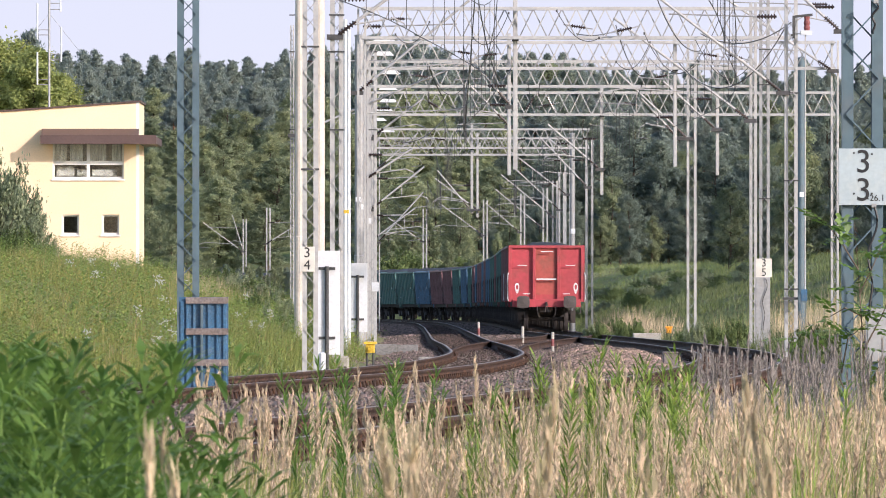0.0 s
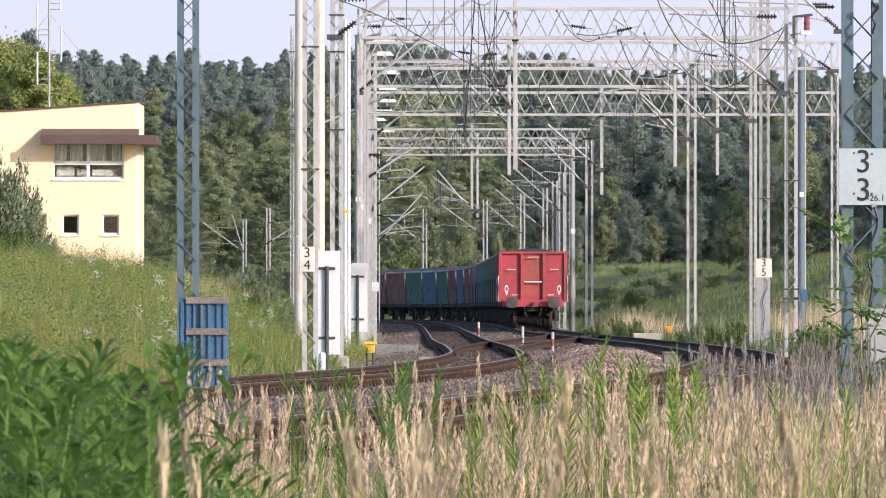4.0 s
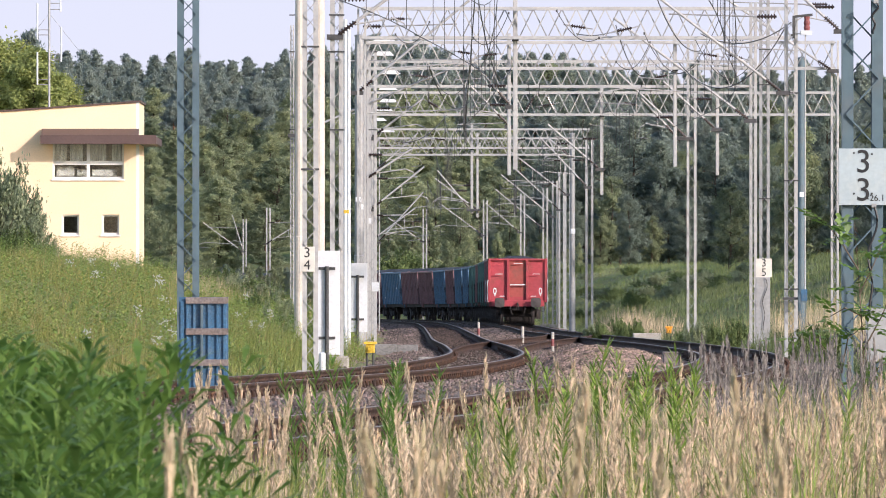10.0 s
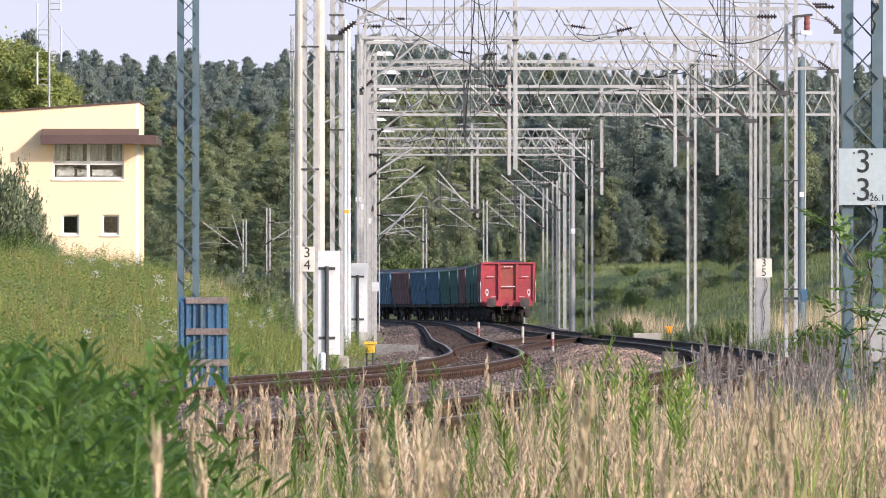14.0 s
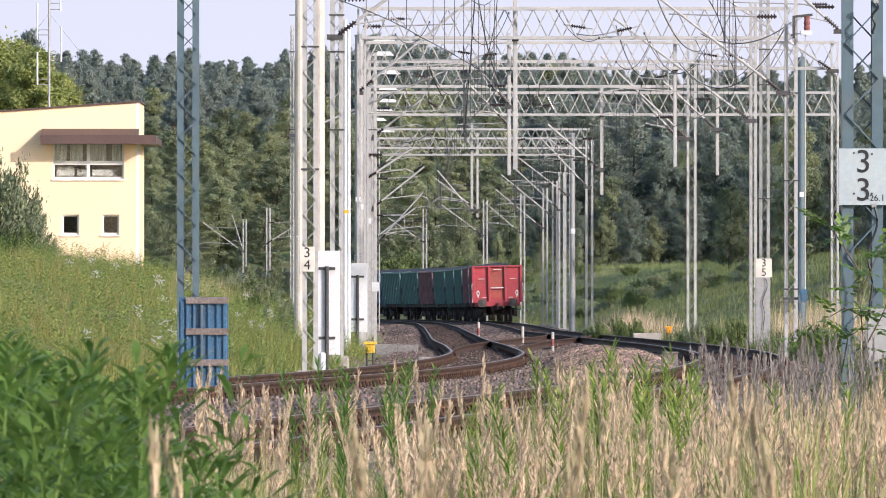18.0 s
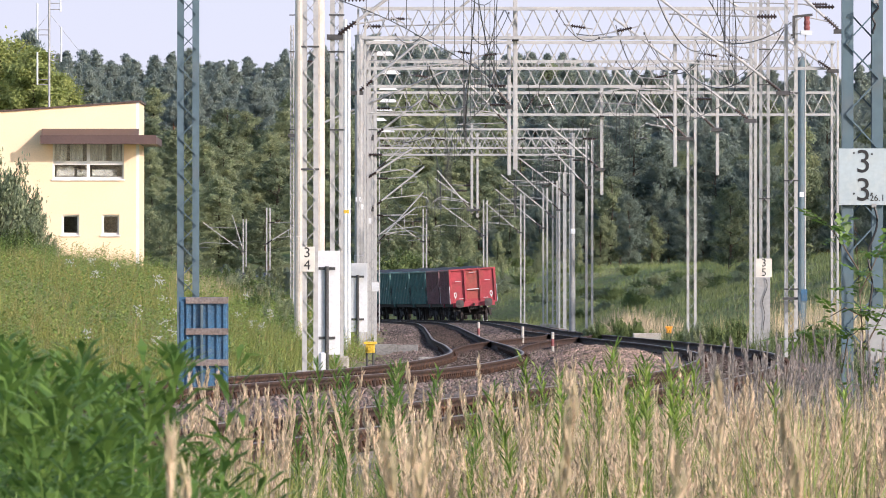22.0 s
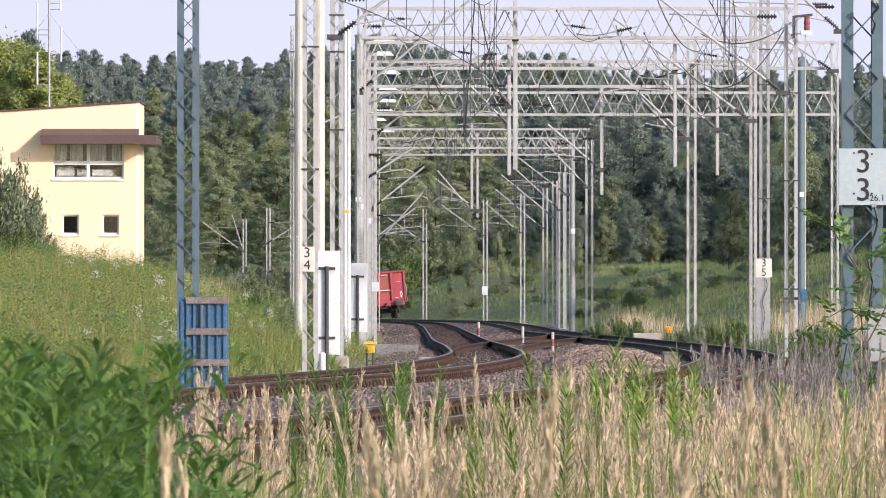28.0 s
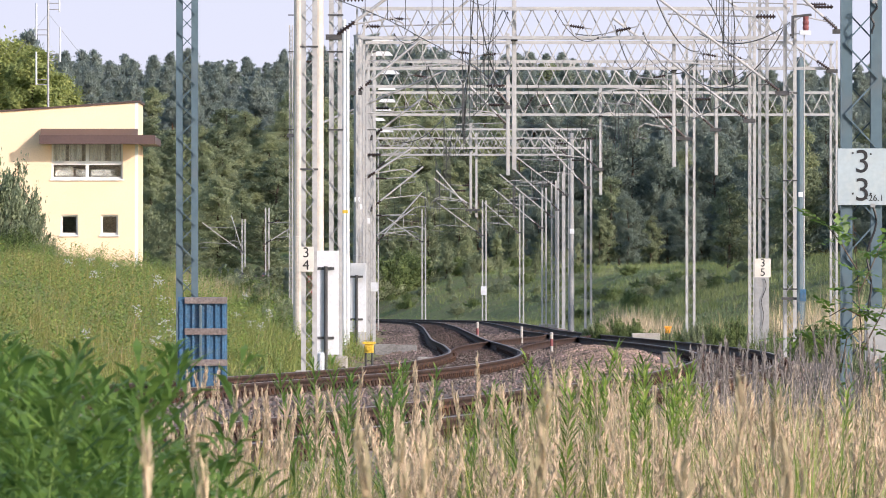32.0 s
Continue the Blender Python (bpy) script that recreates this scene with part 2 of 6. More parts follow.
# ---------- mesh helpers ----------
class MB:
    """A growing mesh of plain lists."""

    def __init__(self):
        self.v, self.f = [], []

    def add(self, verts, faces):
        k = len(self.v)
        self.v += [tuple(p) for p in verts]
        self.f += [tuple(i + k for i in f) for f in faces]
        return self

    def box(self, x0, x1, y0, y1, z0, z1):
        return self.add([(x0, y0, z0), (x1, y0, z0), (x1, y1, z0), (x0, y1, z0), (x0, y0, z1), (x1, y0, z1), (x1, y1, z1), (x0, y1, z1)],
                        [(0, 3, 2, 1), (4, 5, 6, 7), (0, 1, 5, 4), (1, 2, 6, 5), (2, 3, 7, 6), (3, 0, 4, 7)])

    def bevel_box(self, x0, x1, y0, y1, z0, z1, c=0.01):
        """A box with its upright edges and its top edge chamfered."""
        ring = lambda e, z: [(x0 + c + e, y0 + e, z), (x1 - c - e, y0 + e, z), (x1 - e, y0 + c + e, z), (x1 - e, y1 - c - e, z),
                             (x1 - c - e, y1 - e, z), (x0 + c + e, y1 - e, z), (x0 + e, y1 - c - e, z), (x0 + e, y0 + c + e, z)]
        v = ring(0, z0) + ring(0, z1 - c) + ring(c * 0.7, z1)
        f = [tuple(range(7, -1, -1)), tuple(range(16, 24))]
        for k in (0, 8):
            f += [(k + i, k + (i + 1) % 8, k + 8 + (i + 1) % 8, k + 8 + i) for i in range(8)]
        return self.add(v, f)

    def beam(self, p, q, w, h=None, up=(0, 0, 1)):
        """A bar of section w by h from p to q."""
        p, q = Vector(p), Vector(q)
        d = (q - p).normalized()
        s = d.cross(Vector(up))
        if s.length < 1e-4:
            s = d.cross(Vector((0, 1, 0)))
        s.normalize()
        u = s.cross(d)
        s, u = s * (w / 2), u * ((h or w) / 2)
        return self.add([p - s - u, p + s - u, p + s + u, p - s + u, q - s - u, q + s - u, q + s + u, q - s + u],
                        [(0, 1, 2, 3), (7, 6, 5, 4), (0, 4, 5, 1), (1, 5, 6, 2), (2, 6, 7, 3), (3, 7, 4, 0)])

    def tube(self, pts, r, n=8, r1=None):
        """A round bar along pts, from radius r to r1."""
        pts = [Vector(p) for p in pts]
        k = len(self.v)
        m = len(pts)
        for i, p in enumerate(pts):
            d = (pts[min(i + 1, m - 1)] - pts[max(i - 1, 0)]).normalized()
            s = d.cross(Vector((0, 0, 1)))
            if s.length < 1e-3:
                s = d.cross(Vector((0, 1, 0)))
            s.normalize()
            u = s.cross(d)
            rr = r if r1 is None else r + (r1 - r) * i / (m - 1)
            self.v += [tuple(p + (s * math.cos(a) + u * math.sin(a)) * rr) for a in (2 * math.pi * j / n for j in range(n))]
        for i in range(m - 1):
            a = k + i * n
            self.f += [(a + j, a + n + j, a + n + (j + 1) % n, a + (j + 1) % n) for j in range(n)]
        self.f += [tuple(k + j for j in range(n)), tuple(k + (m - 1) * n + n - 1 - j for j in range(n))]
        return self

    def turned(self, profile, n=12, base=(0, 0, 0)):
        """A turned body: (radius, height) pairs round the z axis at base."""
        k = len(self.v)
        for r, z in profile:
            self.v += [(base[0] + r * math.cos(2 * math.pi * j / n), base[1] + r * math.sin(2 * math.pi * j / n), base[2] + z) for j in range(n)]
        for i in range(len(profile) - 1):
            a = k + i * n
            self.f += [(a + j, a + (j + 1) % n, a + n + (j + 1) % n, a + n + j) for j in range(n)]
        self.f += [tuple(k + n - 1 - j for j in range(n)), tuple(k + (len(profile) - 1) * n + j for j in range(n))]
        return self

    def mesh(self, name, material=None):
        me = bpy.data.meshes.new(name)
        me.from_pydata(self.v, [], self.f)
        if material:
            me.materials.append(material)
        me.update()
        return me


def part(name, mb, material, parent, label="", kind=""):
    """Links a mesh as one part under a thing or a part."""
    me = mb.mesh(name, material) if isinstance(mb, MB) else mb
    ob = new(name, me)
    ob.parent = parent
    return tagged(ob, label=label, kind=kind) if label or kind else ob


def thing(name, label, category, m=None, group="", kind=""):
    ob = new(name)
    ob.empty_display_size = 0.2
    if m is not None:
        ob.matrix_basis = m
    return tagged(ob, label, category, group, kind)


def solid(name, mb, material, label, category="", group="", kind="", m=None):
    """A thing that is one mesh."""
    ob = new(name, mb.mesh(name, material) if isinstance(mb, MB) else mb)
    if m is not None:
        ob.matrix_basis = m
    return tagged(ob, label, category, group, kind)


def quads_mesh(name, verts, material, normals=None):
    """A mesh of loose quads from an array (n, 4, 3), or of strips that share corners given as (verts, faces); normals: one a corner."""
    me = bpy.data.meshes.new(name)
    if isinstance(verts, tuple):
        v, f = verts
    else:
        v = verts.reshape(-1, 3)
        f = np.arange(len(v)).reshape(-1, 4)
    me.vertices.add(len(v))
    me.vertices.foreach_set("co", np.ascontiguousarray(v, dtype=np.float32).ravel())
    me.loops.add(f.size)
    me.loops.foreach_set("vertex_index", np.ascontiguousarray(f, dtype=np.int32).ravel())
    me.polygons.add(len(f))
    me.polygons.foreach_set("loop_start", np.arange(0, f.size, f.shape[1], dtype=np.int32))
    me.materials.append(material)
    me.update(calc_edges=True)
    if normals is not None:
        me.normals_split_custom_set_from_vertices(np.ascontiguousarray(normals, dtype=np.float32))
    return me


def fcurve(points):
    """A smooth function through (y, x) pairs (monotone cubic)."""
    ys = np.array([p[0] for p in points], float)
    xs = np.array([p[1] for p in points], float)
    m = np.gradient(xs, ys)

    def at(y):
        y = np.asarray(y, float)
        i = np.clip(np.searchsorted(ys, y) - 1, 0, len(ys) - 2)
        h = ys[i + 1] - ys[i]
        t = np.clip((y - ys[i]) / h, 0, 1)
        over = np.where(y < ys[0], (y - ys[0]) * m[0], np.where(y > ys[-1], (y - ys[-1]) * m[-1], 0))
        return ((2 * t ** 3 - 3 * t ** 2 + 1) * xs[i] + (t ** 3 - 2 * t ** 2 + t) * h * m[i] + (-2 * t ** 3 + 3 * t ** 2) * xs[i + 1]
                + (t ** 3 - t ** 2) * h * m[i + 1]) + over
    return at


def smooth(a, b, v):
    t = np.clip((np.asarray(v, float) - a) / (b - a), 0, 1)
    return t * t * (3 - 2 * t)


# ---------- plan: the two tracks (distance along the view, offset to the right) ----------
TRACK_A = fcurve([(40, -11.6), (100, -6.8), (128, -4.5), (150, -2.85), (176, -0.95), (207, 0.35), (232, 0.85), (270, 0.85), (322, 0.5), (398, 0.25),
                  (549, -0.3), (620, -0.8), (660, -1.5), (700, -2.9), (743, -5.6), (768, -7.8), (800, -11.4), (850, -18), (900, -26), (1000, -46), (1200, -96)])
TRACK_B = fcurve([(40, -5.2), (95, -1.2), (126, 1.1), (155, 3.1), (191, 4.8), (236, 6.0), (278, 5.95), (333, 5.2), (398, 4.27), (430, 3.88), (504, 3.74),
                  (553, 3.6), (608, 3.38), (640, 3.2), (664, 2.98), (688, 2.37), (713, 1.4), (737.5, -0.2), (768, -3.1), (800, -7), (850, -13.6),
                  (900, -21.6), (1000, -41.5), (1200, -91)])
RAIL_TOP, BALLAST_TOP = 0.0, -0.2


def ground_z(x, y):
    x, y = np.asarray(x, float), np.asarray(y, float)
    left = TRACK_A(y) - 2.5 - x
    lz = np.interp(left, [0, 1.0, 2.7, 4.0, 7.3, 9.5, 40], [0, 0.5, 1.05, 1.5, 2.25, 2.5, 4.0]) * np.interp(y, [60, 130, 300], [0.25, 0.5, 1.0])
    right = x - TRACK_B(y) - 3.2
    rz = np.interp(right, [0, 1.5, 3, 10, 14, 60], [0, 0.3, 1.0, 3.3, 3.8, 4.3]) * np.interp(y, [120, 300, 430, 560], [0.0, 0.35, 0.45, 1.0])
    base = np.where((left < -0.6) & (right < -0.6), -0.42, -0.3)
    far = 17.0 * np.clip((y - 900) / 450, 0, 1)
    return base + np.maximum(lz, 0) + np.maximum(rz, 0) + far + 0.06 * np.sin(x * 1.7 + y * 0.31) * np.cos(y * 0.13 - x)


def build_ground():
    ys = np.concatenate([np.linspace(-300, 0, 8), np.arange(4, 60, 2.0), np.arange(60, 420, 1.5), np.arange(420, 900, 4.0), np.arange(900, 1500, 15), [1700, 2200, 3000, 4500]])
    us = np.concatenate([[-2500, -900, -300, -120, -70, -45], np.arange(-34, 34.1, 0.5), [45, 70, 120, 300, 900, 2500]])
    X, Y = np.meshgrid(us, ys)
    Z = ground_z(X, Y)
    v = np.stack([X, Y, Z], -1).reshape(-1, 3)
    nx = len(us)
    i = np.arange((len(ys) - 1) * (nx - 1))
    a = (i // (nx - 1)) * nx + i % (nx - 1)
    f = np.stack([a, a + 1, a + nx + 1, a + nx], -1)
    ob = solid("ground", quads_mesh("ground", (v, f), SOIL), None, "grassy earth embankments falling to the railway cutting", "ground", kind="structure")
    for p in ob.data.polygons:
        p.use_smooth = True


def frames_along(track, y0, y1, step):
    """Points and unit tangents each step metres along a track."""
    ys = np.arange(y0, y1, 0.5)
    xs = track(ys)
    s = np.concatenate([[0], np.cumsum(np.hypot(np.diff(xs), np.diff(ys)))])
    q = np.arange(0, s[-1], step)
    yy, xx = np.interp(q, s, ys), np.interp(q, s, xs)
    tx, ty = np.gradient(xx), np.gradient(yy)
    n = np.hypot(tx, ty)
    return xx, yy, tx / n, ty / n


RAIL_SECTION = [(-0.036, 0.0), (0.036, 0.0), (0.036, -0.035), (0.009, -0.05), (0.009, -0.15), (0.075, -0.165), (0.075, -0.175),
                (-0.075, -0.175), (-0.075, -0.165), (-0.009, -0.15), (-0.009, -0.05), (-0.036, -0.035)]


def sweep(track, y0, y1, step, section, off, z=0.0, lift=None):
    """A section (offset, height) swept along a track at an offset to its right."""
    xx, yy, tx, ty = frames_along(track, y0, y1, step)
    sec = np.array(section)
    n, k = len(xx), len(sec)
    o = off + sec[None, :, 0]
    zz = z + sec[None, :, 1] + np.zeros((n, 1))
    v = np.stack([xx[:, None] + ty[:, None] * o, yy[:, None] - tx[:, None] * o, zz], -1).reshape(-1, 3)
    i = np.arange((n - 1) * k)
    a, j = (i // k) * k, i % k
    f = np.stack([a + j, a + (j + 1) % k, a + k + (j + 1) % k, a + k + j], -1)
    return v, f


def build_track(track, label):
    t = thing("railway_track", label, "railway track", group="railway tracks", kind="structure")
    for off in (-0.7535, 0.7535):
        r = part("rail", quads_mesh("rail", sweep(track, 40, 1150, 2.0, RAIL_SECTION, off), RAIL_RUST), None, t)
        part("rail_head", quads_mesh("rail_head", sweep(track, 40, 1150, 2.0, [(-0.03, 0.0), (0.03, 0.0), (0.03, 0.003), (-0.03, 0.003)], off), RAIL_SHINE), None, r, "worn bright running surface")
    bed = quads_mesh("ballast_bed", sweep(track, 40, 1150, 1.0, [(-3.0, -0.6), (-1.75, BALLAST_TOP), (1.75, BALLAST_TOP), (3.0, -0.6)], 0), BALLAST_MAT)
    part("ballast_bed", bed, None, t, "grey-brown crushed stone bed")
    part("stained_strip", quads_mesh("stained_strip", sweep(track, 40, 1150, 1.0, [(-1.05, BALLAST_TOP - 0.03), (-1.0, BALLAST_TOP + 0.005), (1.0, BALLAST_TOP + 0.005), (1.05, BALLAST_TOP - 0.03)], 0), OILY), None, t, "dark oil and rust stained stone")
    return t


build_ground()
track_a = build_track(TRACK_A, "rusty railway track curving away on ballast")
track_b = build_track(TRACK_B, "railway track used by the goods train on ballast")


# ---------- wagons ----------
def wagon(body, end_mat, label):
    """An open four-axle coal wagon; its origin lies on the rail head at mid length, its rear end faces -y."""
    w = thing("coal_wagon", label, "freight wagon", group="wagons of the coal train")
    HB, L0, L1, Z0, Z1 = 1.36, -6.4, 6.4, 1.12, 3.12
    for sx in (-1, 1):
        # one pressed sheet: flat panels with twelve stiffening ribs folded out of it
        outer = [(HB, L0)]
        for i in range(12):
            y = L0 + 0.09 + i * (L1 - L0 - 0.18) / 11
            outer += [(HB, y - 0.06), (HB + 0.07, y - 0.045), (HB + 0.07, y + 0.045), (HB, y + 0.06)]
        outer.append((HB, L1))
        k = len(outer)
        ring = [(sx * a, b) for a, b in outer] + [(sx * (HB - 0.05), b) for a, b in outer]
        mb = MB().add([(a, b, z) for z in (Z0, Z1) for a, b in ring],
                      [(i, i + 1, i + 1 + 2 * k, i + 2 * k) for i in range(k - 1)] + [(k + i + 1, k + i, k + i + 2 * k, k + i + 1 + 2 * k) for i in range(k - 1)]
                      + [(2 * k + i, 2 * k + i + 1, 3 * k + i + 1, 3 * k + i) for i in range(k - 1)] + [(i + 1, i, k + i, k + i + 1) for i in range(k - 1)]
                      + [(k, 0, 2 * k, 3 * k), (k - 1, 2 * k - 1, 4 * k - 1, 3 * k - 1)])
        side = part("side_wall", mb, body, w)
        if body is not WAGON_BROWN:
            xs_ = sx * (HB + 0.004)
            for y0_, y1_, z0_, z1_ in ((-3.35, -2.45, 2.1, 2.22), (-5.1, -4.6, 1.6, 1.75), (-5.0, -4.7, 1.4, 1.5), (4.4, 5.2, 1.5, 1.58)):
                part("stencil_mark", MB().box(min(xs_, xs_ - sx * 0.002), max(xs_, xs_ - sx * 0.002), y0_, y1_, z0_, z1_), WHITE_PAINT, side)
        part("top_rail", MB().bevel_box(min(sx * (HB - 0.08), sx * (HB + 0.09)), max(sx * (HB - 0.08), sx * (HB + 0.09)), L0, L1, Z1, Z1 + 0.08, 0.015), body, side)
    for sy in (-1, 1):
        y = sy * 6.4
        out = lambda d0, d1: (min(y + sy * d0, y + sy * d1), max(y + sy * d0, y + sy * d1))
        end = part("end_wall", MB().box(-HB + 0.05, HB - 0.05, *out(-0.05, 0.0), Z0, Z1), end_mat, w)
        part("end_beam", MB().bevel_box(-HB - 0.06, HB + 0.06, *out(-0.06, 0.12), Z1, Z1 + 0.09, 0.015), end_mat, end)
        for px in (-0.46, 0.46):
            part("end_post", MB().bevel_box(px - 0.06, px + 0.06, *out(0.0, 0.15), Z0, Z1, 0.01), end_mat, end)
        for px in (-HB, HB):
            part("corner_post", MB().bevel_box(px - 0.07, px + 0.07, *out(-0.1, 0.1), Z0 - 0.02, Z1, 0.012), end_mat, end)
        det = lambda nm, a, b, c, e: part(nm, MB().box(a, b, *out(0.17, 0.2), c, e), WHITE_PAINT if end_mat is WAGON_RED else UNDER, end)
        det("grab_rail", -0.2, 0.25, 2.96, 2.99)
        det("grab_rail", -0.37, 0.37, 1.92, 1.97)
        for q in (-1, 1):
            det("grab_rail", min(q * 1.08, q * 0.72), max(q * 1.08, q * 0.72), 2.45, 2.475)
            det("grab_rail", min(q * 0.88, q * 0.62), max(q * 0.88, q * 0.62), 1.38, 1.41)
            part("handrail", MB().tube([(q * 1.42, y + sy * 0.06, 1.1), (q * 1.45, y + sy * 0.14, 1.2), (q * 1.45, y + sy * 0.14, 2.1), (q * 1.42, y + sy * 0.06, 2.2)], 0.02, 6), WHITE_PAINT if end_mat is WAGON_RED else UNDER, end)
            part("step", MB().box(min(q * 0.85, q * 1.3), max(q * 0.85, q * 1.3), *out(0.0, 0.2), 0.66, 0.69).box(min(q * 1.26, q * 1.3), max(q * 1.26, q * 1.3), *out(0.0, 0.03), 0.66, 0.95), UNDER, end)
            ring = MB()
            for a in range(12):
                a0, a1 = 2 * math.pi * a / 12, 2 * math.pi * (a + 1) / 12
                ring.add([(q * 1.1 + f_ * 0.085 * math.cos(a_), y + sy * 0.012, 1.66 + f_ * (0.15 if math.sin(a_) > 0 else 0.2) * math.sin(a_)) for a_, f_ in ((a0, 1), (a1, 1), (a1, 0.55), (a0, 0.55))], [(0, 1, 2, 3)])
            part("stencilled_mark", ring, WHITE_PAINT, end)
            part("stencilled_arrow", MB().add([(q * 1.1 + a_, y + sy * 0.012, b_) for a_, b_ in ((-0.06, 1.5), (0.0, 1.38), (0.06, 1.5), (0.0, 1.45))], [(0, 1, 2, 3)]), WHITE_PAINT, end)
        part("centre_panel", MB().box(-0.4, 0.4, *out(0.003, 0.012), Z0 + 0.25, Z1 - 0.05), WAGON_ORANGE if end_mat is WAGON_RED else end_mat, end)
        part("headstock", MB().bevel_box(-1.28, 1.28, *out(0.0, 0.16), 0.9, 1.2, 0.015), end_mat, end)
        for bx in (-0.875, 0.875):
            b = part("buffer", MB().tube([(bx, y + sy * 0.16, 1.06), (bx, y + sy * 0.5, 1.06)], 0.11, 10), UNDER, w)
            prof = [(bx + 0.24 * math.copysign(abs(math.cos(a)) ** 0.5, math.cos(a)), 1.09 + 0.23 * math.copysign(abs(math.sin(a)) ** 0.5, math.sin(a))) for a in (math.pi * k / 10 for k in range(20))]
            mbp = MB()
            n = len(prof)
            mbp.add([(px, y + sy * 0.5, pz) for px, pz in prof] + [(px, y + sy * 0.56, pz) for px, pz in prof] + [(bx, y + sy * 0.585, 1.09)],
                    [(i, (i + 1) % n, n + (i + 1) % n, n + i) for i in range(n)] + [(n + i, n + (i + 1) % n, 2 * n) for i in range(n)])
            part("buffer_head", mbp, BUFFER, b)
        part("coupling_hook", MB().beam((0, y + sy * 0.1, 1.04), (0, y + sy * 0.42, 1.0), 0.07, 0.12), UNDER, w)
        part("coupling_link", MB().tube([(0.03, y + sy * 0.36, 1.0), (0.05, y + sy * 0.42, 0.72), (-0.05, y + sy * 0.42, 0.72), (-0.03, y + sy * 0.36, 1.0)], 0.02, 6), UNDER, w)
        for bx in (-0.35, 0.35):
            part("brake_hose", MB().tube([(bx, y + sy * 0.12, 0.95), (bx, y + sy * 0.3, 0.8), (bx * 0.9, y + sy * 0.28, 0.6), (bx * 0.7, y + sy * 0.2, 0.52)], 0.022, 6), UNDER, w)
    part("underframe", MB().box(-1.2, 1.2, -6.35, 6.35, 0.92, 1.12).box(-0.25, 0.25, -6.3, 6.3, 0.72, 0.92), UNDER, w)
    load = MB()
    ny, nx = 22, 7
    rnd = random.Random(label)
    vs = []
    for iy in range(ny):
        for ix in range(nx):
            fx, fy = ix / (nx - 1) * 2 - 1, iy / (ny - 1) * 2 - 1
            h = 0.28 * (1 - fx * fx) * (1 - fy ** 6) + 0.1 * rnd.random() - 0.12
            vs.append((fx * 1.3, fy * 6.3, Z1 + h))
    load.add(vs, [(r * nx + c, r * nx + c + 1, (r + 1) * nx + c + 1, (r + 1) * nx + c) for r in range(ny - 1) for c in range(nx - 1)])
    part("coal_load", load, COAL, w, "heaped black coal")
    for sy in (-1, 1):
        bc = sy * 4.5
        bog = part("bogie", MB().box(-1.0, 1.0, bc - 0.25, bc + 0.25, 0.55, 0.78), UNDER, w)
        for sx in (-1, 1):
            part("side_frame", MB().box(min(sx * 0.92, sx * 1.06), max(sx * 0.92, sx * 1.06), bc - 1.25, bc + 1.25, 0.4, 0.62).box(min(sx * 0.94, sx * 1.12), max(sx * 0.94, sx * 1.12), bc - 0.35, bc + 0.35, 0.3, 0.75), UNDER, bog)
        for ay in (bc - 0.9, bc + 0.9):
            ax = MB().tube([(-0.9, ay, 0.46), (0.9, ay, 0.46)], 0.08, 8)
            for sx in (-1, 1):
                ax.tube([(sx * 0.68, ay, 0.46), (sx * 0.72, ay, 0.46)], 0.49, 20).tube([(sx * 0.72, ay, 0.46), (sx * 0.82, ay, 0.46)], 0.46, 20)
            part("wheelset", ax, UNDER, bog)
    return w


# the order of colours from the tail forward
WAGON_KINDS = {
    "r": (WAGON_BROWN, WAGON_RED, "coal wagon with a bright red end, tail of the train"),
    "n": (WAGON_BROWN, WAGON_BROWN, "red-brown open coal wagon, heaped with coal"),
    "g": (WAGON_GREEN, WAGON_GREEN, "dull green open coal wagon, heaped with coal"),
    "b": (WAGON_BLUE, WAGON_BLUE, "dull blue open coal wagon, heaped with coal"),
}
TRAIN = "rngggnggbbnbnnbngbgnnbggbngbnggb"
PITCH, SPEED, TAIL_Y = 14.04, 12.3, 430.0
proto, wagons = {}, []
for k, ch in enumerate(TRAIN):
    if ch not in proto:
        proto[ch] = wagon(*WAGON_KINDS[ch])
        wagons.append(proto[ch])
    else:
        wagons.append(copy_thing(proto[ch], Matrix()))

_ys = np.arange(400, 1200, 0.5)
_xs = TRACK_B(_ys)
_s = np.concatenate([[0], np.cumsum(np.hypot(np.diff(_xs), np.diff(_ys)))])
_s0 = float(np.interp(TAIL_Y, _ys, _s))


def on_track(s):
    """The pose of a wagon whose middle lies s metres along the train's track: it turns with the curve and leans with its cant."""
    y = [float(np.interp(s + d, _s, _ys)) for d in (-4.5, 4.5)]
    x = [float(TRACK_B(v)) for v in y]
    ym = (y[0] + y[1]) / 2
    lean = -4.4 * float(smooth(615, 735, ym))
    return pose((x[0] + x[1]) / 2, ym, 0, 0, lean, -math.degrees(math.atan2(x[1] - x[0], y[1] - y[0])))


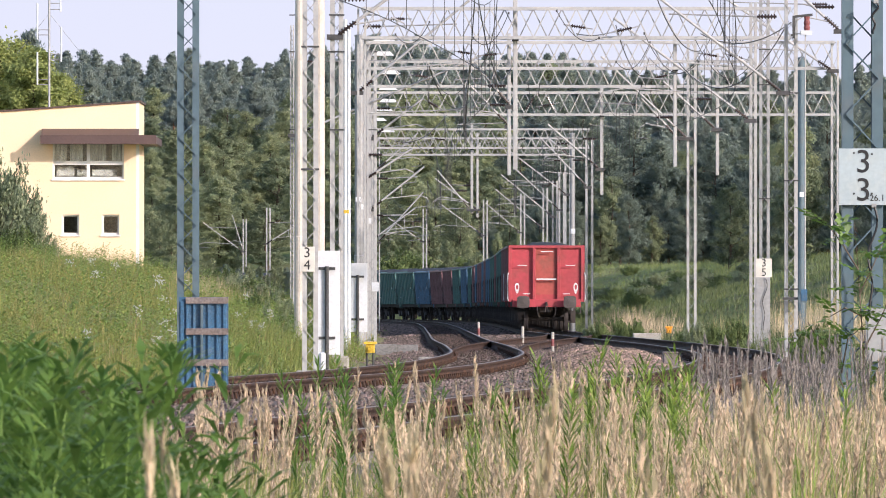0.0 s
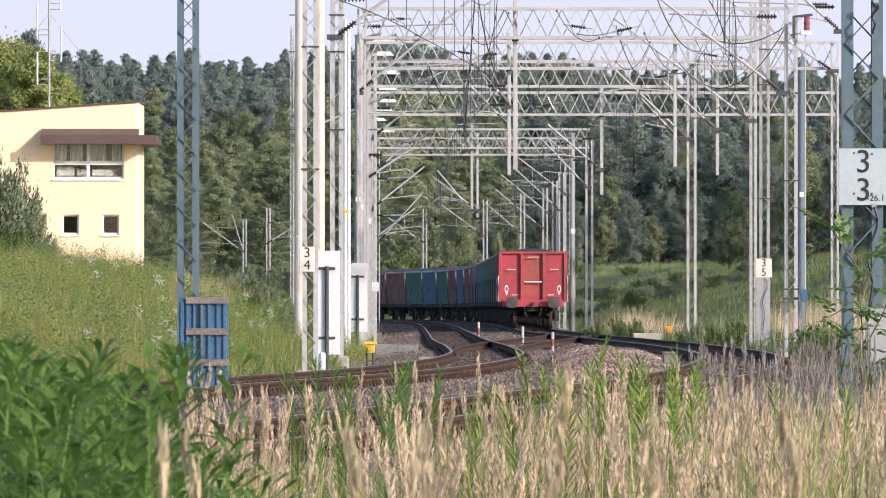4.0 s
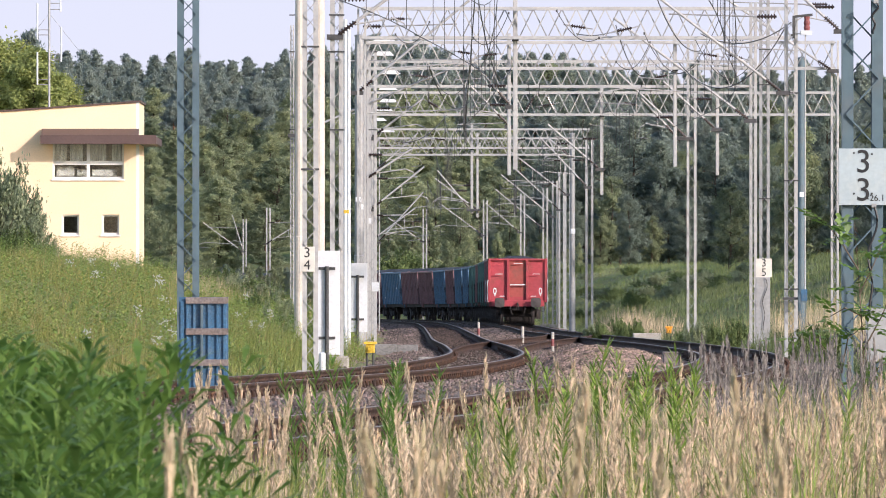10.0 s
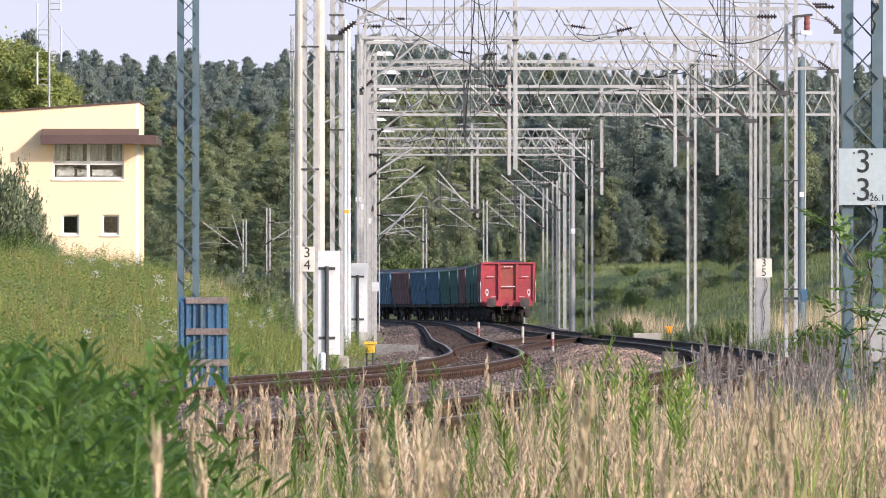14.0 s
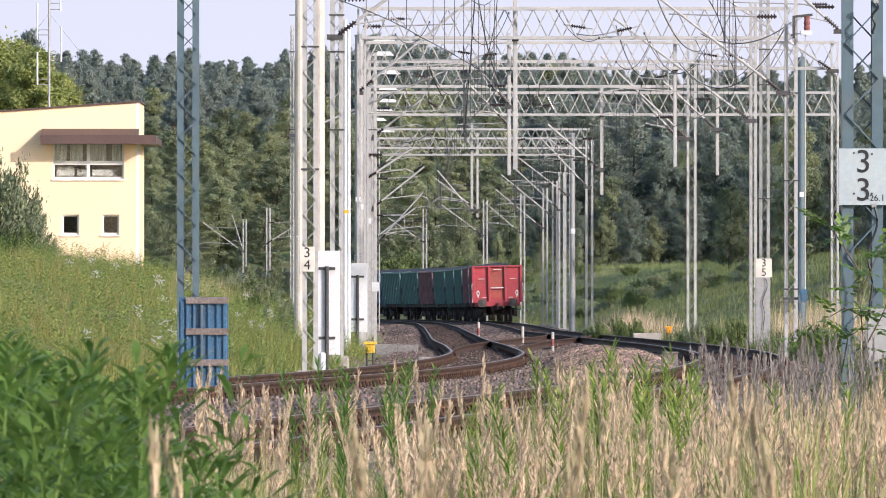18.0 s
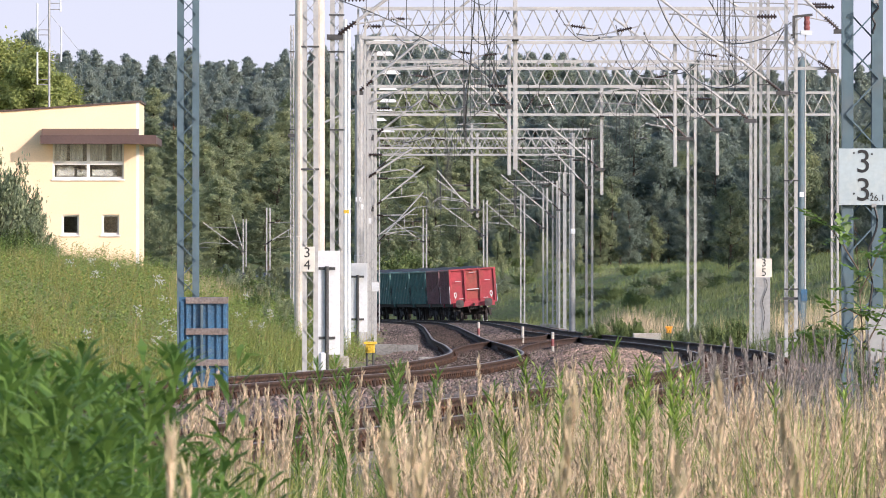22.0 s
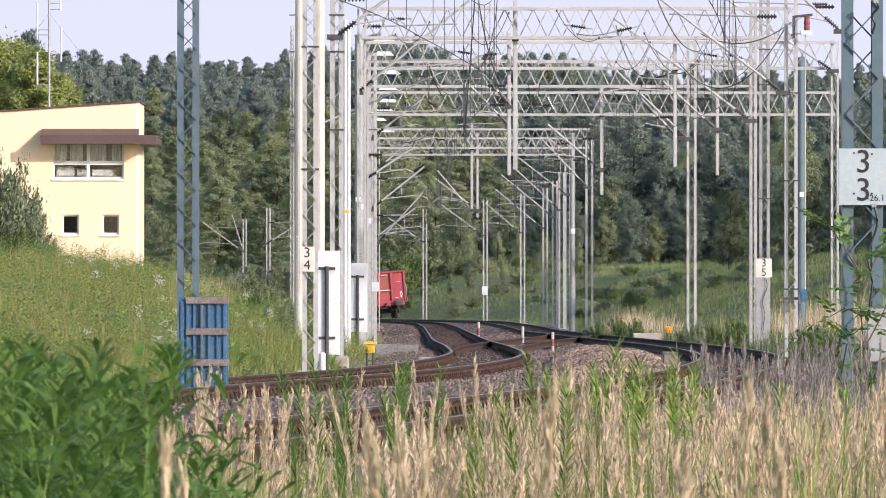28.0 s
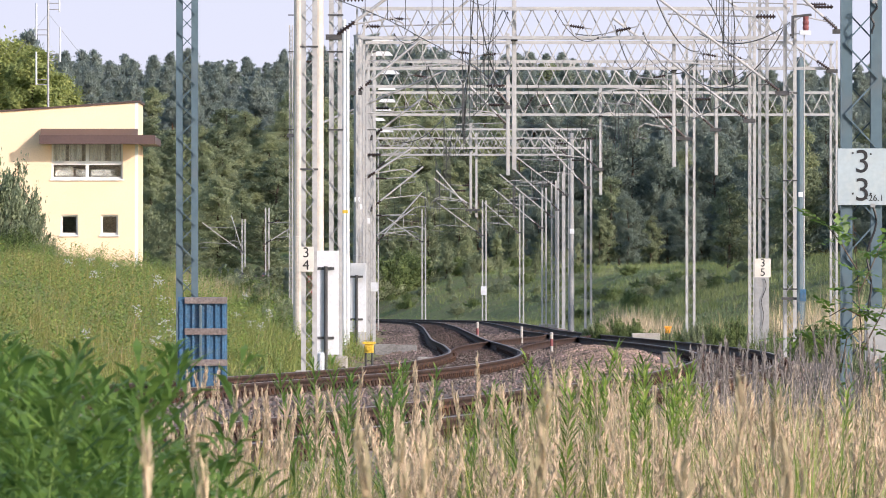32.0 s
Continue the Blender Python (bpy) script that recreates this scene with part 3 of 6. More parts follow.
# ---------- masts ----------
def lattice(name, label, x, y, h, w=0.3, mat_leg=GALV, mat_bar=GALV, turn=0.0, leg=0.078, group="catenary masts", bands=(), pieces=False, depth=0.22, pitch=None):
    """A laced mast: two channel legs and crossed lacing bars on both faces, on a concrete foot."""
    z = float(ground_z(x, y)) - 0.05
    t = thing(name, label, "mast", pose(x, y, z, 0, 0, turn), group)
    h = h - z
    for sx in (-1, 1):
        xo, xi = sx * w / 2, sx * (w / 2 - leg)
        k = -sx
        sec = [(xo, -depth / 2), (xi, -depth / 2), (xi, -depth / 2 + 0.014), (xo + k * 0.014, -depth / 2 + 0.014), (xo + k * 0.014, depth / 2 - 0.014), (xi, depth / 2 - 0.014), (xi, depth / 2), (xo, depth / 2)]
        mb = MB().add([(a, b, z_) for z_ in (0, h) for a, b in sec], [(i, (i + 1) % 8, 8 + (i + 1) % 8, 8 + i) for i in range(8)] + [tuple(range(8)), tuple(range(15, 7, -1))])
        part("leg", mb, mat_leg, t)
    p = pitch or w * 1.0
    g = w / 2 - leg * 0.35
    n = int((h - 0.3) / p)
    bar = {}
    for sy in (-1, 1):
        rest = MB()
        for i in range(n):
            a = 1 if (i + (sy > 0)) % 2 else -1
            z0 = 0.2 + i * p
            yy = sy * (depth / 2 + 0.006)
            if pieces:
                if a not in bar:
                    bar[a] = MB().beam((-a * g, 0, 0), (a * g, 0, p), 0.012, 0.04, up=(0, 1, 0)).mesh("lacing_bar", mat_bar)
                o = part("lacing_bar", bar[a], None, t)
                o.location = (0, yy, z0)
            else:
                rest.beam((-a * g, yy, z0), (a * g, yy, z0 + p), 0.012, 0.035, up=(0, 1, 0))
        if not pieces:
            part("lacing", rest, mat_bar, t, kind="stuff")
    for v in bands:
        zc = 1.0 + (539 - v) * y / 20300.0 - z
        part("clamp", MB().bevel_box(-w / 2 - 0.02, w / 2 + 0.02, -depth / 2 - 0.025, -depth / 2 - 0.013, zc - 0.016, zc + 0.016, 0.003), DARK_STEEL, t, "dark cable clamp")
    part("foot", MB().bevel_box(-w * 0.9, w * 0.9, -0.3, 0.3, -0.4, 0.22, 0.03), CONCRETE, t, "concrete footing")
    return t


F = 20300.0


def px(x, y):
    """Offset to the right of the axis of a sight line at distance y."""
    return (x - 784) * y / F


def pz(v, y):
    return 1.0 + (539 - v) * y / F


mast_33 = lattice("catenary_mast", "blue-grey laced steel mast with a white number plate", px(1526, 97), 97, 9, 0.345, mat_leg=BLUE_STEEL, mat_bar=BLUE_STEEL, pieces=True, leg=0.095, pitch=0.3)
mast_blue = lattice("catenary_mast", "blue-grey laced steel mast rising behind a blue guard", px(333, 150), 150, 9.5, 0.285, mat_leg=BLUE_STEEL, mat_bar=BLUE_STEEL, pieces=True, leg=0.085, pitch=0.23)
mast_34 = lattice("catenary_mast", "pale laced steel mast with a white number plate", px(549, 193), 193, 9.5, 0.265, bands=(83, 300), mat_leg=GALV_LIGHT, mat_bar=GALV_LIGHT, pieces=True, pitch=0.24)
mast_35 = lattice("catenary_mast", "grey laced steel mast with a small number plate", px(1353, 300), 300, 9.2, 0.27, bands=(88, 150, 352), mat_leg=GALV, pieces=True)
lattice("catenary_mast", "pale laced mast beside the number-plate mast", px(1333, 304), 304, 9.0, 0.2, mat_leg=GALV_LIGHT, mat_bar=GALV_LIGHT)
lattice("catenary_mast", "pale laced mast with a switch drive on its side", px(1400, 262), 262, 8.2, 0.3, bands=(165, 320, 512), mat_leg=GALV_LIGHT, mat_bar=GALV_LIGHT, pieces=True)
lattice("catenary_mast", "slim pale laced mast in dry grass", px(1224, 350), 350, 9.1, 0.3, mat_leg=GALV_LIGHT, mat_bar=GALV_LIGHT)
for x, top, d in ((752, 370, 780), (859, 355, 735), (925, 343, 702), (965, 333, 665), (982, 320, 622), (994, 305, 582), (1005, 290, 548), (1043, 245, 462)):
    lattice("catenary_mast", "slender grey laced mast beside the curve", px(x, d), d, pz(top, d), 0.32, leg=0.09, mat_leg=GALV_LIGHT, mat_bar=GALV)
for x, top, d in ((433, 388, 894), (475, 368, 795)):
    lattice("catenary_mast", "slender grey laced mast behind the embankment", px(x, d), d, pz(top, d), 0.32, leg=0.09, mat_leg=GALV_LIGHT, mat_bar=GALV)
for x, w, d, top in ((517, 0.12, 320, 45), (596, 0.26, 222, -20), (659, 0.26, 330, 90)):
    lattice("catenary_mast", "laced steel mast in the row beside the track", px(x, d), d, pz(top, d), w, bands=(27, 92, 230), leg=0.09 if w > 0.2 else 0.04, mat_leg=GALV_LIGHT, mat_bar=GALV)


def tube_mast(x, d, r, top, m, label, base=None):
    xx = px(x, d)
    z = float(ground_z(xx, d)) - 0.05
    t = thing("tube_mast", label, "mast", pose(xx, d, z), "tube masts")
    h = pz(top, d) - z
    part("pole", MB().turned([(r * 1.15, 0), (r * 1.12, h * 0.3), (r, h * 0.302), (r * 0.95, h)], 16), m, t)
    part("cap", MB().turned([(r * 1.05, h), (r * 1.05, h + 0.04), (0.02, h + 0.07)], 16), m, t)
    part("foot", MB().bevel_box(-r * 2, r * 2, -r * 2, r * 2, -0.3, 0.12, 0.03), CONCRETE, t)
    return t


tube_mast(531, 235, 0.105, -30, CREAM_PAINT, "white-painted round steel mast")
tube_mast(566, 212, 0.092, -30, CREAM_PAINT, "white-painted round steel post beside the laced mast")
tube_mast(611, 250, 0.04, 40, WHITE_PAINT, "thin white round post")
tube_mast(617, 262, 0.045, 55, WHITE_PAINT, "thin white round post")
tube_mast(636, 290, 0.12, 65, GALV, "grey round steel mast")
tube_mast(1418, 330, 0.13, 105, BLUE_STEEL, "blue-grey round steel mast")
tube_mast(1013, 497, 0.115, 238, GALV, "pale round steel gantry post")


# ---------- gantries ----------
def gantry(d, xl, xr, top, bottom, label, hangers=(), post_l=True, post_r=True):
    X0, X1, zt, zb = px(xl, d), px(xr, d), pz(top, d), pz(bottom, d)
    t = thing("gantry", label, "gantry", pose(X0, d, 0), "catenary gantries")
    L, H, dep = X1 - X0, zt - zb, 0.55
    for yy in (0, dep):
        for z in (zb, zt):
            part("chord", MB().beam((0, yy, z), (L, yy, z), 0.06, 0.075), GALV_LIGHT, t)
    n = max(4, int(L / (H * 0.5)))
    if n % 2:
        n += 1
    stp = L / n
    for yy in (0, dep):
        bars = {}
        for i in range(n):
            up = (i + (yy > 0)) % 2 == 0
            if up not in bars:
                z0, z1 = (zb, zt) if up else (zt, zb)
                # Front bars get the paler steel, rear bars a darker one as painted shade.
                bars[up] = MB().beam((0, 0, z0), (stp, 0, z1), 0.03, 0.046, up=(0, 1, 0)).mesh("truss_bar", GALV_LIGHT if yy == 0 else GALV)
            o = part("truss_bar", bars[up], None, t)
            o.location = (i * stp, yy, 0)
    for i in range(0, n + 1, 4):
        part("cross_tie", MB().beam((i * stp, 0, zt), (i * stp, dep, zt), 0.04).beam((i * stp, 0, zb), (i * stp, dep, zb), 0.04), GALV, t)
    for flag, xx in ((post_l, 0), (post_r, L)):
        if flag:
            z = float(ground_z(X0 + xx, d)) - 0.05
            for sx in (-1, 1):
                part("post_leg", MB().box(xx + sx * 0.085 - 0.026, xx + sx * 0.085 + 0.026, 0.16, 0.36, z, zt + 0.05), GALV_LIGHT, t)
            mb = MB()
            k = int((zt - z) / 0.4)
            for i in range(k):
                a = 1 if i % 2 else -1
                mb.beam((xx - a * 0.08, 0.15, z + i * 0.4), (xx + a * 0.08, 0.15, z + i * 0.4 + 0.4), 0.012, 0.025, up=(0, 1, 0))
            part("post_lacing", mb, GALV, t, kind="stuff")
    for hx, low, wid in hangers:
        xx = px(hx, d) - X0
        hg = part("hanger_column", MB().bevel_box(xx - wid / 2, xx + wid / 2, 0.2, 0.34, pz(low, d), zt + 0.25, 0.01), GALV_LIGHT, t)
        part("hanger_clamp", MB().box(xx - wid * 0.75, xx + wid * 0.75, 0.15, 0.4, zb - 0.08, zb + 0.02), DARK_STEEL, hg)
    return t


gantry(280, 640, 1400, 15, 67, "pale steel lattice gantry spanning the tracks", [(912, 300, 0.11)], True, False)
gantry(316, 645, 1478, 75, 121, "pale steel lattice gantry spanning the tracks", [(901, 310, 0.1), (1195, 295, 0.1)])
gantry(342, 650, 1336, 109, 153, "pale steel lattice gantry spanning the tracks", [(1270, 310, 0.1)], True, False)
gantry(390, 655, 1478, 164, 203, "pale steel lattice gantry spanning the tracks", [(1065, 345, 0.11)], True, True)
gantry(476, 662, 1043, 229, 262, "pale steel lattice gantry above the curve", [(835, 378, 0.11)], True, False)
gantry(497, 668, 1013, 245, 274, "pale steel lattice gantry above the curve", [(845, 385, 0.1)], True, False)


# ---------- house ----------
def house():
    d = 356.0
    X0, X1 = px(-60, d), px(246, d)
    zb = float(ground_z(X1, d)) - 0.3
    h = thing("signal_box", "cream-yellow plastered railway signal box with a brown canopy", "house", pose(X1, d, zb))
    W = X1 - X0
    zz = lambda v: pz(v, d) - zb
    xx = lambda x: px(x, d) - X1
    top_l, top_r = zz(203), zz(181)
    D = 6.0
    wins = [(xx(93), xx(219), zz(317), zz(252)), (xx(109), xx(140), zz(416), zz(380)), (xx(180), xx(211), zz(416), zz(380)), (xx(38), xx(69), zz(416), zz(380))]
    mb = MB()
    TH = 0.3
    # the front wall in strips round its openings
    xs = sorted({-W, 0.0, *[w[0] for w in wins], *[w[1] for w in wins]})
    def topz(x):
        return top_r + (top_l - top_r) * (-x / W)
    for a, b in zip(xs, xs[1:]):
        holes = sorted([(w[2], w[3]) for w in wins if w[0] <= a + 1e-6 and w[1] >= b - 1e-6])
        z = 0.0
        for lo, hi in holes + [(None, None)]:
            if lo is not None:
                mb.box(a, b, 0, TH, z, lo)
                z = hi
            else:
                mb.add([(a, 0, z), (b, 0, z), (b, TH, z), (a, TH, z), (a, 0, topz(a)), (b, 0, topz(b)), (b, TH, topz(b)), (a, TH, topz(a))],
                       [(0, 3, 2, 1), (4, 5, 6, 7), (0, 1, 5, 4), (1, 2, 6, 5), (2, 3, 7, 6), (3, 0, 4, 7)])
    me = mb.mesh("front_wall", YELLOW_WALL)
    bm = bmesh.new()
    bm.from_mesh(me)
    bmesh.ops.remove_doubles(bm, verts=bm.verts, dist=0.0005)
    bm.to_mesh(me)
    bm.free()
    part("front_wall", me, None, h, "cream-yellow plastered front with window openings")
    part("side_wall", MB().box(-TH, 0, TH, D, 0, top_r), YELLOW_WALL, h)
    part("side_wall", MB().box(-W, -W + TH, TH, D, 0, top_l), YELLOW_WALL, h)
    part("back_wall", MB().box(-W + TH, -TH, D - TH, D, 0, top_l), YELLOW_WALL, h)
    part("floor_slab", MB().box(-W + TH, -TH, TH, D - TH, zz(345), zz(335)), DARK_ROOM, h)
    part("inner_wall", MB().box(-W + TH, -TH, 3.0, 3.1, 0, top_l - 0.1), DARK_ROOM, h)
    part("roof", MB().add([(-W - 0.1, -0.06, top_l), (0.06, -0.06, top_r), (0.06, D + 0.1, top_r), (-W - 0.1, D + 0.1, top_l), (-W - 0.1, -0.06, top_l + 0.05), (0.06, -0.06, top_r + 0.05), (0.06, D + 0.1, top_r + 0.05), (-W - 0.1, D + 0.1, top_l + 0.05)],
                          [(0, 3, 2, 1), (4, 5, 6, 7), (0, 1, 5, 4), (1, 2, 6, 5), (2, 3, 7, 6), (3, 0, 4, 7)]), BROWN_TRIM, h, "thin brown roof edge")
    can = part("canopy", MB().bevel_box(xx(73), 0.56, -0.9, 0.0, zz(255), zz(243), 0.02).box(xx(73), 0.56, -0.93, -0.9, zz(256), zz(240)).box(0.0, 0.56, 0.0, D, zz(255), zz(243)), BROWN_TRIM, h, "brown sheet-metal canopy over the window")
    part("canopy_flashing", MB().add([(xx(74), -0.8, zz(243)), (0, -0.8, zz(243)), (0, -0.1, zz(229)), (xx(74), -0.1, zz(229)), (xx(74), -0.003, zz(243)), (0, -0.003, zz(243)), (0, -0.003, zz(228)), (xx(74), -0.003, zz(228))], [(0, 1, 2, 3), (3, 2, 6, 7), (0, 3, 7, 4), (1, 5, 6, 2)]), BROWN_TRIM, can)
    # White strip on the front corner, painted in place of the sunlit side wall.
    part("corner_strip", MB().box(-0.09, 0.006, -0.006, -0.001, 0.0, zz(256)).box(-0.09, 0.006, -0.006, -0.001, zz(228), top_r), PVC, h, "white strip standing in for the sunlit side wall")
    for i, (a, b, lo, hi) in enumerate(wins):
        win = part("window", MB().box(a, b, 0.1, 0.16, lo, lo + 0.07).box(a, b, 0.1, 0.16, hi - 0.06, hi).box(a, a + 0.06, 0.1, 0.16, lo + 0.07, hi - 0.06).box(b - 0.06, b, 0.1, 0.16, lo + 0.07, hi - 0.06), PVC, h, "white plastic window frame")
        if i == 0:
            part("window_bar", MB().box(a + 0.06, b - 0.06, 0.1, 0.16, zz(292), zz(285)), PVC, win)
            for q in (0.5,):
                m_ = a + (b - a) * q
                part("window_bar", MB().box(m_ - 0.05, m_ + 0.05, 0.098, 0.162, lo + 0.07, hi - 0.06), PVC, win)
            for q0, q1 in ((0.03, 0.2), (0.24, 0.42), (0.52, 0.75), (0.83, 0.96)):
                cm = MB()
                for s_ in range(6):
                    u0, u1 = a + (b - a) * (q0 + (q1 - q0) * s_ / 6), a + (b - a) * (q0 + (q1 - q0) * (s_ + 1) / 6)
                    cm.add([(u0, 0.3 + 0.03 * (s_ % 2), zz(287)), (u1, 0.3 + 0.03 * ((s_ + 1) % 2), zz(287)), (u1, 0.3 + 0.03 * ((s_ + 1) % 2), hi), (u0, 0.3 + 0.03 * (s_ % 2), hi)], [(0, 1, 2, 3)])
                part("curtain", cm, CURTAIN, win)
            for q0, q1 in ((0.05, 0.3), (0.34, 0.47), (0.55, 0.9)):
                part("blind", MB().box(a + (b - a) * q0, a + (b - a) * q1, 0.36, 0.37, lo + 0.1, lo + 0.1 + (0.28 if q0 < 0.3 else 0.2)), DARK_ROOM, win, "grey net blind")
        pane = part("pane", MB().box(a + 0.06, b - 0.06, 0.125, 0.135, lo + 0.07, hi - 0.06), GLASS, win)
        pane.visible_shadow = False
        part("sill", MB().bevel_box(a - 0.04, b + 0.04, -0.06, 0.1, lo - 0.05, lo, 0.01), PVC, win)


house()


# ---------- blue guard, boards ----------
def blue_guard():
    d = 146.0
    s = d / F
    x0, x1, z0, z1 = px(317, d), px(403, d), pz(700, d), pz(526, d)
    t = thing("steel_guard", "faded blue ribbed steel guard with grey straps round a mast foot", "guard", pose(x0, d, 0))
    w = x1 - x0
    mb = MB().box(0, w, 0.0, 0.03, z0, z1)
    part("panel", mb, BLUE_BOX, t)
    for q, ww in ((0.02, 0.05), (0.14, 0.03), (0.28, 0.03), (0.44, 0.02), (0.58, 0.05), (0.76, 0.03), (0.9, 0.05)):
        part("rib", MB().bevel_box(q * w, q * w + ww, -0.03, 0.0, z0, z1 - 0.05, 0.006), BLUE_BOX, t)
    part("side_panel", MB().box(0, 0.03, 0.03, 0.45, z0, z1), BLUE_BOX, t)
    part("side_panel", MB().box(w - 0.03, w, 0.03, 0.45, z0, z1), BLUE_BOX, t)
    part("back_panel", MB().box(0.03, w - 0.03, 0.42, 0.45, z0, z1), BLUE_BOX, t)
    for v in (532, 587, 642):
        z = pz(v, d)
        part("strap", MB().bevel_box(0.08, w + 0.01, -0.06, -0.03, z - 0.04, z + 0.04, 0.008), STRAP, t, "grey-brown flat steel strap")
    part("post", MB().bevel_box(0.43 * w, 0.43 * w + 0.04, -0.055, -0.03, z0, z1 - 0.1, 0.008), BLUE_STEEL, t)


blue_guard()


def white_board(x0, x1, y0, y1, d, label):
    t = thing("signal_board", label, "signal board", pose(px((x0 + x1) / 2, d), d, 0), "white boards")
    w = (x1 - x0) * d / F
    z0, z1 = pz(y1, d), pz(y0, d)
    part("panel", MB().bevel_box(-w / 2, w / 2, 0.05, 0.075, z0, z1, 0.006), WHITE_PAINT, t)
    g = float(ground_z(px(x0, d), d)) - 0.2
    part("post", MB().tube([(0, 0, g), (0, 0, z1 - 0.28)], 0.035, 10), DARK_STEEL, t, "dark round post")
    for z in (z1 - 0.32, z0 + 0.3):
        part("bracket", MB().box(-w * 0.33, w * 0.33, 0.028, 0.05, z - 0.025, z + 0.025), DARK_STEEL, t)


white_board(556, 601, 444, 628, 206, "tall white board seen from behind on a dark post")
white_board(616, 650, 466, 588, 272, "white board seen from behind on a thin post")


# ---------- forest ----------
def leaf_cloud(n, boughs, size, rnd, slim=0.45, lift=0.5, body=0.6):
    """Loose leaves strung along boughs: (start, end, scatter) each; they point outward and up by lift."""
    p0 = np.array([b[0] for b in boughs])
    p1 = np.array([b[1] for b in boughs])
    sg = np.array([b[2] for b in boughs])
    ln = np.linalg.norm(p1 - p0, axis=1) + sg
    k = rnd.choice(len(boughs), n, p=ln / ln.sum())
    t = rnd.uniform(0, 1, n) ** 0.7
    d = p1[k] - p0[k]
    p = p0[k] + d * (0.2 + 0.85 * t)[:, None] + rnd.normal(0, 1, (n, 3)) * (sg[k] * (1.1 - 0.6 * t))[:, None]
    out = d / (np.linalg.norm(d, axis=1)[:, None] + 1e-6)
    a = out * 0.7 + np.array([0, 0, lift]) + rnd.normal(0, 0.45, (n, 3))
    a /= np.linalg.norm(a, axis=1)[:, None]
    # leaves face outward from the crown's axis, so that a crown shades as one soft body
    nrm = np.stack([p[:, 0], p[:, 1], 0.35 * np.hypot(p[:, 0], p[:, 1])], -1)
    nrm /= np.linalg.norm(nrm, axis=1)[:, None] + 1e-6
    nrm = body * nrm + 0.35 * out + np.array([0, 0, 0.45]) + rnd.normal(0, 0.4, (n, 3))
    nrm /= np.linalg.norm(nrm, axis=1)[:, None]
    b = np.cross(a, nrm + rnd.normal(0, 0.3, (n, 3)))
    b /= np.linalg.norm(b, axis=1)[:, None]
    s = (size * rnd.uniform(0.5, 1.4, n))[:, None]
    return np.stack([p - a * s, p + b * s * slim, p + a * s, p - b * s * slim], 1), np.repeat(nrm, 4, axis=0)


def tree(kind, seed, h, count=0, leaf=1.0, leaf_mat=None):
    rnd = np.random.default_rng(seed)
    r = random.Random(seed)
    names = {"pine": ("pine_tree", "tall Scots pine with a ragged grey-green crown, paled by painted haze", LEAF_PINE, PINE_BARK), "birch": ("birch_tree", "light green birch tree with drooping twigs", LEAF_BIRCH, BARK),
             "oak": ("broadleaf_tree", "dark green broadleaf tree in full leaf", LEAF_DARK, BARK), "willow": ("willow_tree", "grey-green willow in full leaf", LEAF_WILLOW, BARK)}
    nm, label, lm, bm = names[kind]
    lm = leaf_mat or lm
    t = thing(nm, label, "tree")
    trunk = MB()
    pts = [(0, 0, -0.5)]
    x = y = 0
    for i in range(1, 8):
        x += r.uniform(-0.15, 0.15)
        y += r.uniform(-0.15, 0.15)
        pts.append((x, y, h * 0.93 * i / 7))
    trunk.tube(pts, h * 0.014 + 0.06, 8, 0.04)
    spots = []
    lo = {"pine": 0.25, "birch": 0.14, "oak": 0.12, "willow": 0.1}[kind]
    wide = {"pine": 0.19, "birch": 0.18, "oak": 0.24, "willow": 0.25}[kind]
    nb = 110 if kind == "pine" else 95
    habit, taper = r.uniform(0.8, 1.15), r.uniform(0.85, 1.25)
    for i in range(nb):
        q = lo + (0.985 - lo) * (i + r.random()) / nb
        u = (q - lo) / (1 - lo)
        if kind == "pine":
            rad = h * wide * habit * (1.02 - u ** taper) * r.uniform(0.3, 1.2)
        else:
            rad = h * wide * math.sin(math.pi * min(1, 0.18 + 0.8 * u)) ** 0.7 * r.uniform(0.35, 1.15)
        a = r.uniform(0, 6.283)
        base = Vector(pts[min(7, int(q * 7.4))])
        rise = {"pine": 0.85, "birch": -0.35, "oak": 0.12, "willow": 0.2}[kind]
        tip = Vector((base.x + math.cos(a) * rad, base.y + math.sin(a) * rad, h * q + rise * rad))
        if i % 2 == 0:
            trunk.tube([(base.x, base.y, h * q - 0.3 * rad), tuple(tip)], 0.04 * h / 18 + 0.015, 4, 0.01)
        root = (base.x, base.y, h * q - 0.15 * rad)
        spots.append((root, tuple(tip), h * r.uniform(0.008, 0.014) * (1.0 if kind == "pine" else 1.9)))
        for m_ in range(2):
            fk = Vector(root).lerp(tip, r.uniform(0.35, 0.75))
            jig = 0.018 if kind == "pine" else 0.035
            tp = tip + Vector((r.gauss(0, jig * h), r.gauss(0, jig * h), r.gauss(0.01 * h, 0.018 * h))) * (1.1 - 0.6 * u)
            spots.append((tuple(fk), tuple(tp), h * r.uniform(0.008, 0.014) * (1.0 if kind == "pine" else 1.9)))
    if kind == "pine":
        spots.append(((pts[-1][0], pts[-1][1], h * 0.84), (pts[-1][0], pts[-1][1], h), h * 0.008))
    part("trunk", trunk, bm, t)
    n = count or {"pine": 24000, "birch": 24000, "oak": 24000, "willow": 20000}[kind]
    leaves, facing = leaf_cloud(n, spots, 0.0105 * h * leaf, rnd, 0.24 if kind == "pine" else 0.5, {"pine": 1.4, "birch": -0.5, "oak": 0.2, "willow": 0.3}[kind], 0.2 if kind == "pine" else 0.45)
    part("crown", quads_mesh("crown", leaves, lm, facing), None, t)
    return t


